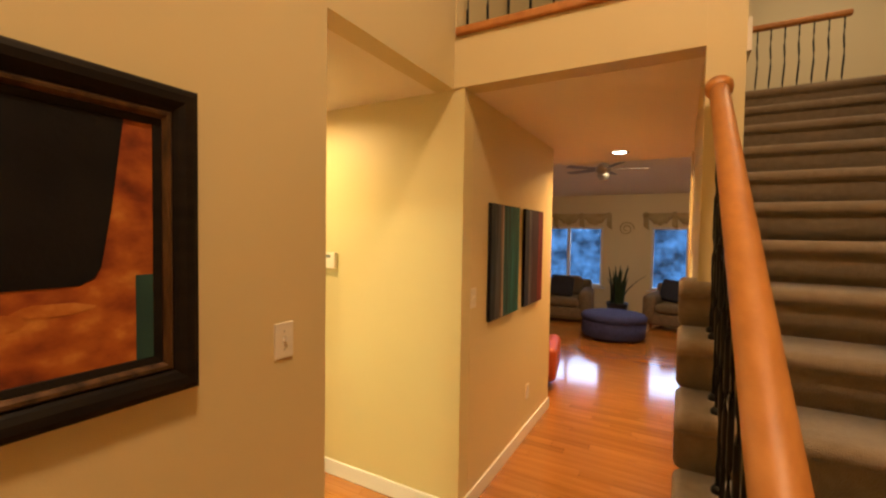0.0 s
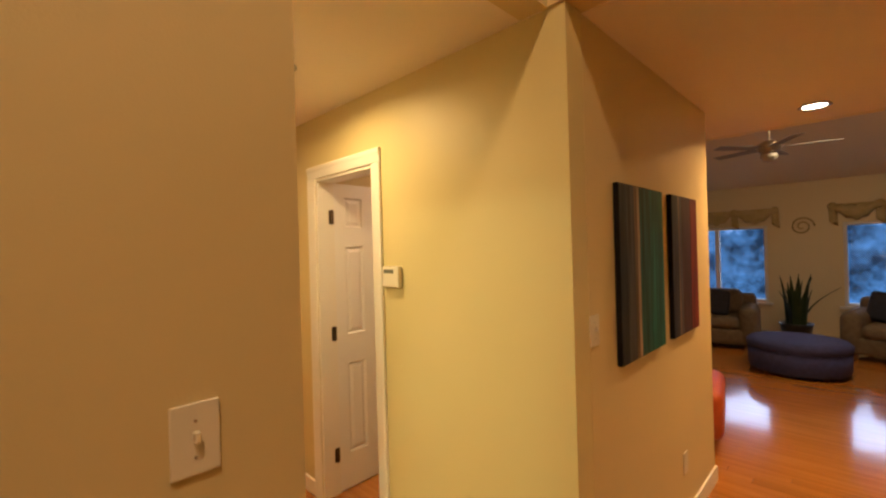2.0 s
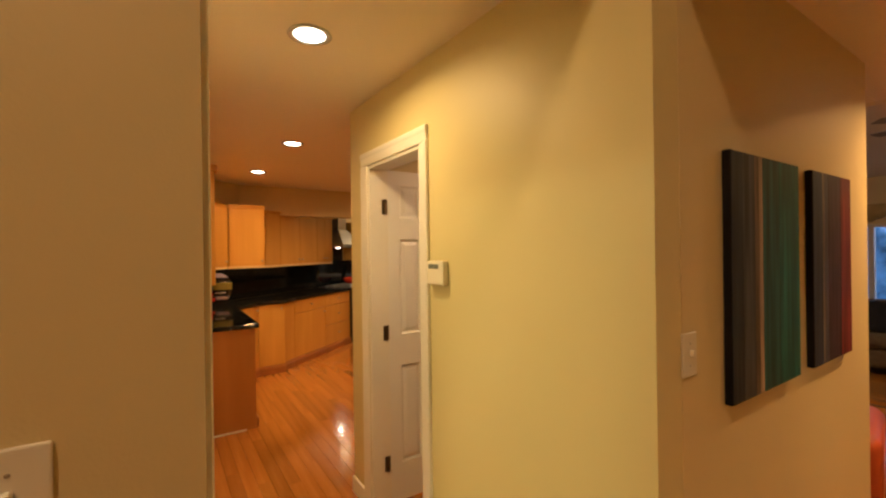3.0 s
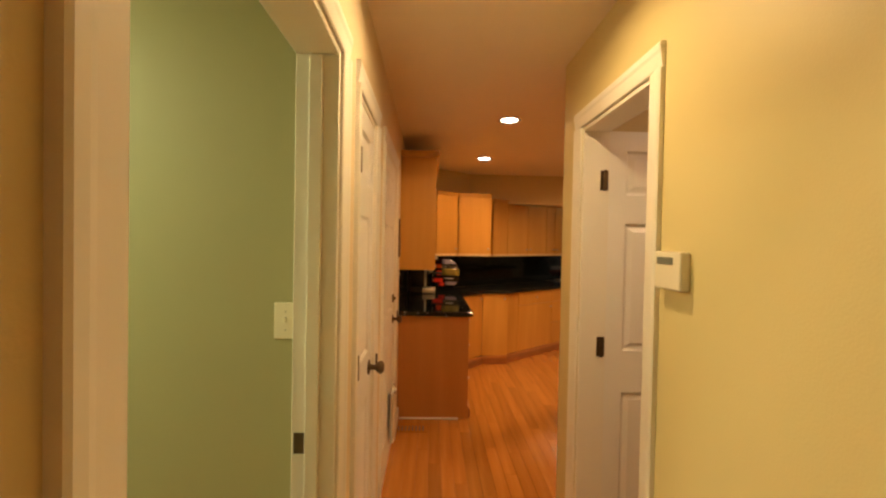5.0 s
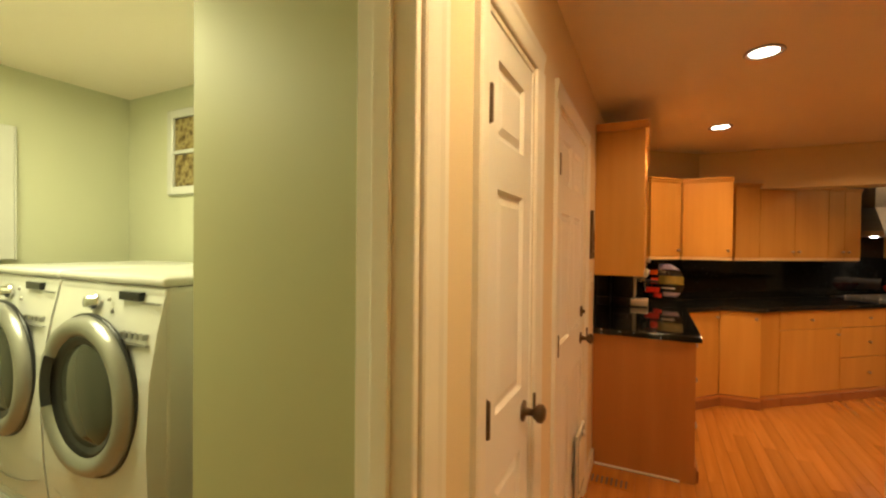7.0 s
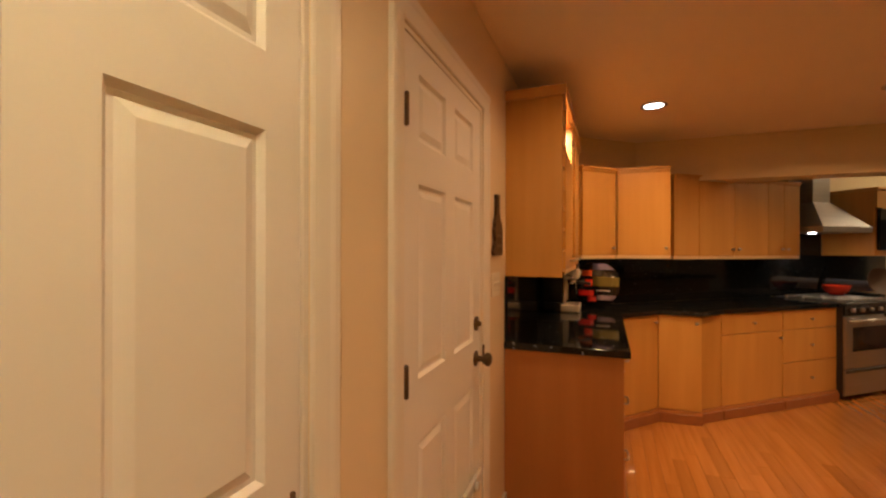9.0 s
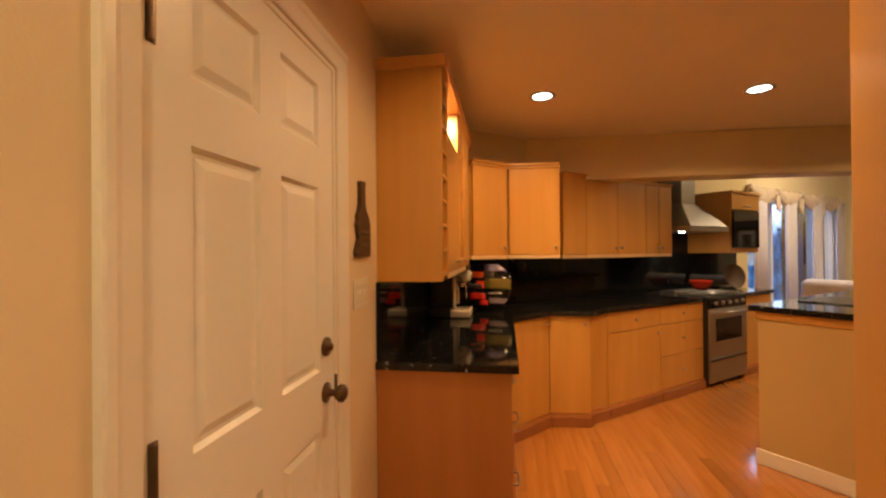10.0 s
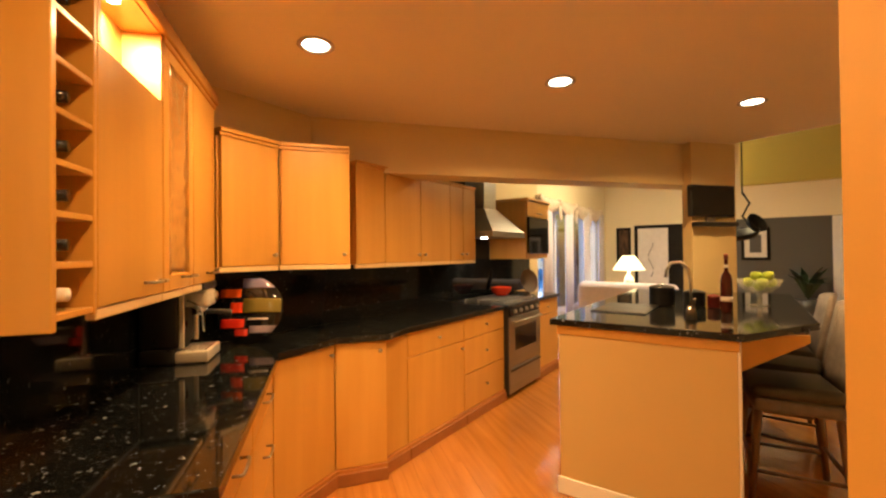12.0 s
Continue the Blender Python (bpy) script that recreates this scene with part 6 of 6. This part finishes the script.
    add_box(bm, (-W_ / 2 + 0.02, -0.02, 0.04), (W_ / 2 - 0.02, 0.003, 0.345), 0.012, 3)
    part("drawer_front", bm, ENAMEL, pd)
    return t


washer(pose(-3.245, 1.02, 0, 0, 0, 90), "white front-loading washer on a pedestal")
washer(pose(-3.245, 0.325, 0, 0, 0, 90), "white front-loading dryer on a pedestal")
lc = thing("laundry_cabinet", pose(-3.481, -0.449, 1.36), "white painted cabinet side beside the dryer", "cabinet")
box("side", (-0.02, 0.0, 0.0), (0.34, 0.03, 0.748), ENAMEL, lc, bevel=0.004)
box("edge_strip", (-0.028, 0.0, 0.0), (-0.0205, 0.034, 0.748), ENAMEL, lc, bevel=0.002)
wf = thing("window_frame_picture", pose(-4.10, 0.37, 1.765, 0, 0, 90), "old white window sash framing two floral prints", "picture")
PW, PH = 0.70, 0.53
bm = bmesh.new()
for lo, hi in (((-PW / 2, -0.03, 0), (-PW / 2 + 0.055, -0.001, PH)), ((PW / 2 - 0.055, -0.03, 0), (PW / 2, -0.001, PH)), ((-PW / 2 + 0.055, -0.03, 0), (PW / 2 - 0.055, -0.001, 0.05)), ((-PW / 2 + 0.055, -0.03, PH - 0.05), (PW / 2 - 0.055, -0.001, PH))):
    add_box(bm, lo, hi, 0.004)
part("sash", bm, ENAMEL, wf, "white painted sash")
box("bar", (-PW / 2 + 0.055, -0.026, PH / 2 - 0.012), (PW / 2 - 0.055, -0.003, PH / 2 + 0.012), ENAMEL, wf)
for z0 in (0.052, PH / 2 + 0.014):
    box("print", (-PW / 2 + 0.057, -0.012, z0), (PW / 2 - 0.057, -0.004, z0 + PH / 2 - 0.067), ART_FLORAL, wf, "floral print in olive and cream", bevel=0)

# ---- den seen past the beam ----
tl = thing("table_lamp", pose(-10.9, 8.62, 0.0), "lit table lamp with a cream shade on a side table", "lamp")
spin("shade", [(0.09, 1.36), (0.10, 1.36), (0.17, 1.26), (0.275, 1.10), (0.265, 1.10), (0.16, 1.26)], LINEN, tl, "glowing cream pleated shade", steps=28)
spin("lamp_base", [(0, 0.68), (0.08, 0.68), (0.09, 0.72), (0.10, 0.85), (0.06, 0.98), (0.02, 1.02), (0.015, 1.18), (0, 1.18)], PAPERWHITE, tl, "pale ceramic base")
stb = thing("side_table", pose(-10.9, 8.62, 0.0), "small cloth-covered side table", "table")
spin("cloth", [(0, 0.679), (0.33, 0.679), (0.345, 0.66), (0.39, 0.02), (0.36, 0.02), (0, 0.05)], PAPERWHITE, stb, "", steps=30)
ac = thing("den_sofa", pose(-9.75, 7.75, 0, 0, 0, 215), "pale lilac sofa beside the lit lamp", "sofa")
LILAC = grain_material("lilac_fabric", (0.55, 0.52, 0.60), (0.62, 0.58, 0.66), (15, 15, 15), 0.9, 0.2)
soft_box("seat", (-0.62, -0.38, 0.1), (0.62, 0.36, 0.46), LILAC, ac, "", 0.08)
soft_box("back", (-0.68, 0.26, 0.1), (0.68, 0.48, 0.99), LILAC, ac, "", 0.09)
for s_ in (-1, 1):
    soft_box("arm", (s_ * 0.70 - 0.09, -0.38, 0.1), (s_ * 0.70 + 0.09, 0.40, 0.66), LILAC, ac, "", 0.08)
sw = swag(pose(0, 0, 0), 3.3, VALANCE2, "gathered cream swag valance over the den windows", 4)
sw.matrix_world = RUN @ pose(6.75, -0.02, 2.28)
for k in range(4):
    cu = thing("curtain_panel", RUN @ pose(5.25 + k * 1.0, -0.06, 0.02), "sheer pale curtain panel", "curtain", "den curtains")
    bm = bmesh.new()
    n = 26
    a_ = [bm.verts.new((0.34 * i / n, 0.022 * math.sin(i * 1.5), 0)) for i in range(n + 1)]
    b2 = [bm.verts.new((0.34 * i / n, 0.022 * math.sin(i * 1.5), 2.2)) for i in range(n + 1)]
    for i in range(n):
        bm.faces.new((a_[i], a_[i + 1], b2[i + 1], b2[i]))
    o_ = smooth(part("drape", bm, LILAC, cu))
    sol = o_.modifiers.new("thick", "SOLIDIFY")
    sol.thickness = 0.006
DEN = RUN @ pose(9.0, 0, 0, 0, 0, -90)      # far wall: x along it to the right, -y into the room
for x_, w_, z0, z1, mt, lb in ((0.24, 0.30, 1.1, 1.95, DARKFRAME, "tall dark framed mirror on the den wall"), (2.50, 0.44, 1.25, 1.86, DARKFRAME, "dark framed picture on the gray wall")):
    p_ = thing("picture_frame", DEN @ pose(x_, 0, z0), lb, "picture")
    bm = bmesh.new()
    for lo, hi in (((0, -0.03, 0), (0.05, -0.001, z1 - z0)), ((w_ - 0.05, -0.03, 0), (w_, -0.001, z1 - z0)), ((0.05, -0.03, 0), (w_ - 0.05, -0.001, 0.05)), ((0.05, -0.03, z1 - z0 - 0.05), (w_ - 0.05, -0.001, z1 - z0))):
        add_box(bm, lo, hi, 0.003)
    part("frame", bm, mt, p_)
    box("print", (0.05, -0.014, 0.05), (w_ - 0.05, -0.002, z1 - z0 - 0.05), BRONZEFRAME if x_ < 1 else PAPERWHITE, p_, bevel=0)
    if x_ > 1:
        box("print_motif", (0.13, -0.017, 0.14), (w_ - 0.13, -0.0145, z1 - z0 - 0.14), GRAYWALL, p_, bevel=0)
pd_ = thing("pale_door_panel", DEN @ pose(0.68, 0, 0.0), "pale panel with a dark surround and gray motif", "door")
box("surround", (-0.07, -0.03, 0), (0.87, -0.001, 1.99), DARKFRAME, pd_, bevel=0.004)
box("panel", (0, -0.036, 0.02), (0.58, -0.0305, 1.92), PAPERWHITE, pd_, bevel=0.002)
tube("motif", [(0.25 + 0.05 * math.sin(i), -0.038, 0.9 + 0.09 * i) for i in range(9)], 0.012, flat_material("gray_motif", (0.3, 0.28, 0.26), 0.7), pd_)
tk = thing("track_light", pose(-6.9, 7.75, 2.95), "small track spotlight above the kitchen's edge", "spotlight")
tube("stem", [(0, 0, 0.02), (0, 0, 0.65)], 0.01, NICKEL, tk)
spin("spot_head", [(0, 0.0), (0.03, 0.0), (0.045, 0.07), (0.05, 0.10), (0.045, 0.10), (0.03, 0.03), (0, 0.02)], NICKEL, tk, "", (0, 0.0, 0.0), Matrix.Rotation(radians(-110), 4, "X"))
pk = thing("hanging_pot_rack", pose(-8.0, 7.75, 1.45), "dark iron rack with hanging pans beyond the post", "pot rack")
tube("hook_rod", [(0.0, 0.0, 0.62), (0.05, 0.04, 0.5), (-0.02, 0.02, 0.36), (0.06, 0.05, 0.25)], 0.012, IRON, pk)
spin("pan", [(0, 0), (0.12, 0.0), (0.15, 0.06), (0.155, 0.06), (0.125, -0.005), (0, -0.006)], IRON, pk, "", (0.02, 0, 0.13), Matrix.Rotation(radians(20), 4, "X"))
spin("pan", [(0, 0), (0.09, 0.0), (0.11, 0.05), (0.115, 0.05), (0.095, -0.005), (0, -0.006)], IRON, pk, "", (0.08, 0.06, 0.26), Matrix.Rotation(radians(60), 4, "Y"))
tube("stem", [(0, 0, 0.6), (0, 0, 2.1)], 0.008, IRON, pk)
dc = thing("dining_plant", DEN @ pose(3.42, -0.45, 0.25), "dark leafy plant in a round pot by the gray wall", "plant")
spin("pot", [(0, 0), (0.14, 0), (0.18, 0.35), (0.16, 0.35), (0, 0.33)], DARKLEATHER, dc)
for k in range(26):
    a = rnd.uniform(0, 2 * math.pi)
    ln = rnd.uniform(0.2, 0.45)
    hz = rnd.uniform(0.4, 0.85)
    bm = bmesh.new()
    c0, c1 = Vector((0, 0, 0.33)), Vector((ln * math.cos(a), ln * math.sin(a), 0.33 + hz * 0.7))
    side = Vector((-math.sin(a), math.cos(a), 0)) * 0.05
    md = (c0 + c1) / 2 + Vector((0, 0, 0.14))
    q = [bm.verts.new(p) for p in (c0, md - side, md + Vector((0, 0, 0.015)), md + side, c1)]
    bm.faces.new((q[0], q[1], q[2]))
    bm.faces.new((q[0], q[2], q[3]))
    bm.faces.new((q[1], q[4], q[2]))
    bm.faces.new((q[2], q[4], q[3]))
    part("leaf", bm, LEAF, dc)

plinth = thing("plant_stand", DEN @ pose(3.42, -0.45, 0), "low dark wooden plant stand", "plant stand")
spin("top", [(0, 0.225), (0.2, 0.225), (0.205, 0.235), (0.2, 0.248), (0, 0.248)], STOOLWOOD, plinth)
for k in range(3):
    tube("leg", [(0.12 * math.cos(k * 2.1), 0.12 * math.sin(k * 2.1), 0.226), (0.17 * math.cos(k * 2.1), 0.17 * math.sin(k * 2.1), 0)], 0.014, STOOLWOOD, plinth)
wp = thing("pale_door_casing", DEN @ pose(3.80, 0, 0), "white painted door edge beside the gray wall", "door frame", "", "structure")
box("casing_leg", (0, -0.03, 0), (0.10, -0.001, 2.02), SILL, wp, bevel=0.004)
box("leaf", (0.103, -0.045, 0.01), (0.24, -0.005, 2.02), DOORP, wp, bevel=0.004)

# ---- floor boards ----
BW, GAP = 0.083, 0.0010
fl_ob = bpy.data.objects["floor"]
board_mesh = {}


def board_data(length):
    if length not in board_mesh:
        b = bmesh.new()
        add_box(b, (0, GAP / 2, -0.012), (length - GAP, BW - GAP / 2, 0.0), 0.0012)
        me = bpy.data.meshes.new("floor_board")
        b.to_mesh(me)
        b.free()
        me.materials.append(OAK)
        board_mesh[length] = me
    return board_mesh[length]


rest_v, rest_f = [], []
brnd = random.Random(11)
count = 0
row = 0
y = -1.6
LENGTHS = (0.6, 0.8, 1.0, 1.2, 1.5)
while y < 13.0:
    x = -13.2 + brnd.uniform(0, 0.8)
    while x < 2.2:
        ln = brnd.choice(LENGTHS)
        inside = (x > -2.3 or y > 2.2)
        if inside:
            near = (-7.2 < x < -4.4 and 2.6 < y < 4.6) or (-2.1 < x + ln / 2 < -0.9 and 3.2 < y < 5.6)
            if near and count < 300:
                ob = new("floor_board", board_data(ln))
                ob.location = (x, y, 0)
                ob.parent = fl_ob
                count += 1
            else:
                k = len(rest_v)
                a, b, c, d = x, x + ln - GAP, y + GAP / 2, y + BW - GAP / 2
                rest_v += [(a, c, 0), (b, c, 0), (b, d, 0), (a, d, 0), (a, c, -0.012), (b, c, -0.012), (b, d, -0.012), (a, d, -0.012)]
                rest_f += [(k, k + 1, k + 2, k + 3), (k, k + 4, k + 5, k + 1), (k + 1, k + 5, k + 6, k + 2), (k + 2, k + 6, k + 7, k + 3), (k + 3, k + 7, k + 4, k)]
        x += ln
    y += BW
    row += 1
me = bpy.data.meshes.new("floor_boards")
me.from_pydata(rest_v, [], rest_f)
me.materials.append(OAK)
fb_ob = new("floor_boards", me)
fb_ob.parent = fl_ob
fb_ob["kind"] = "stuff"
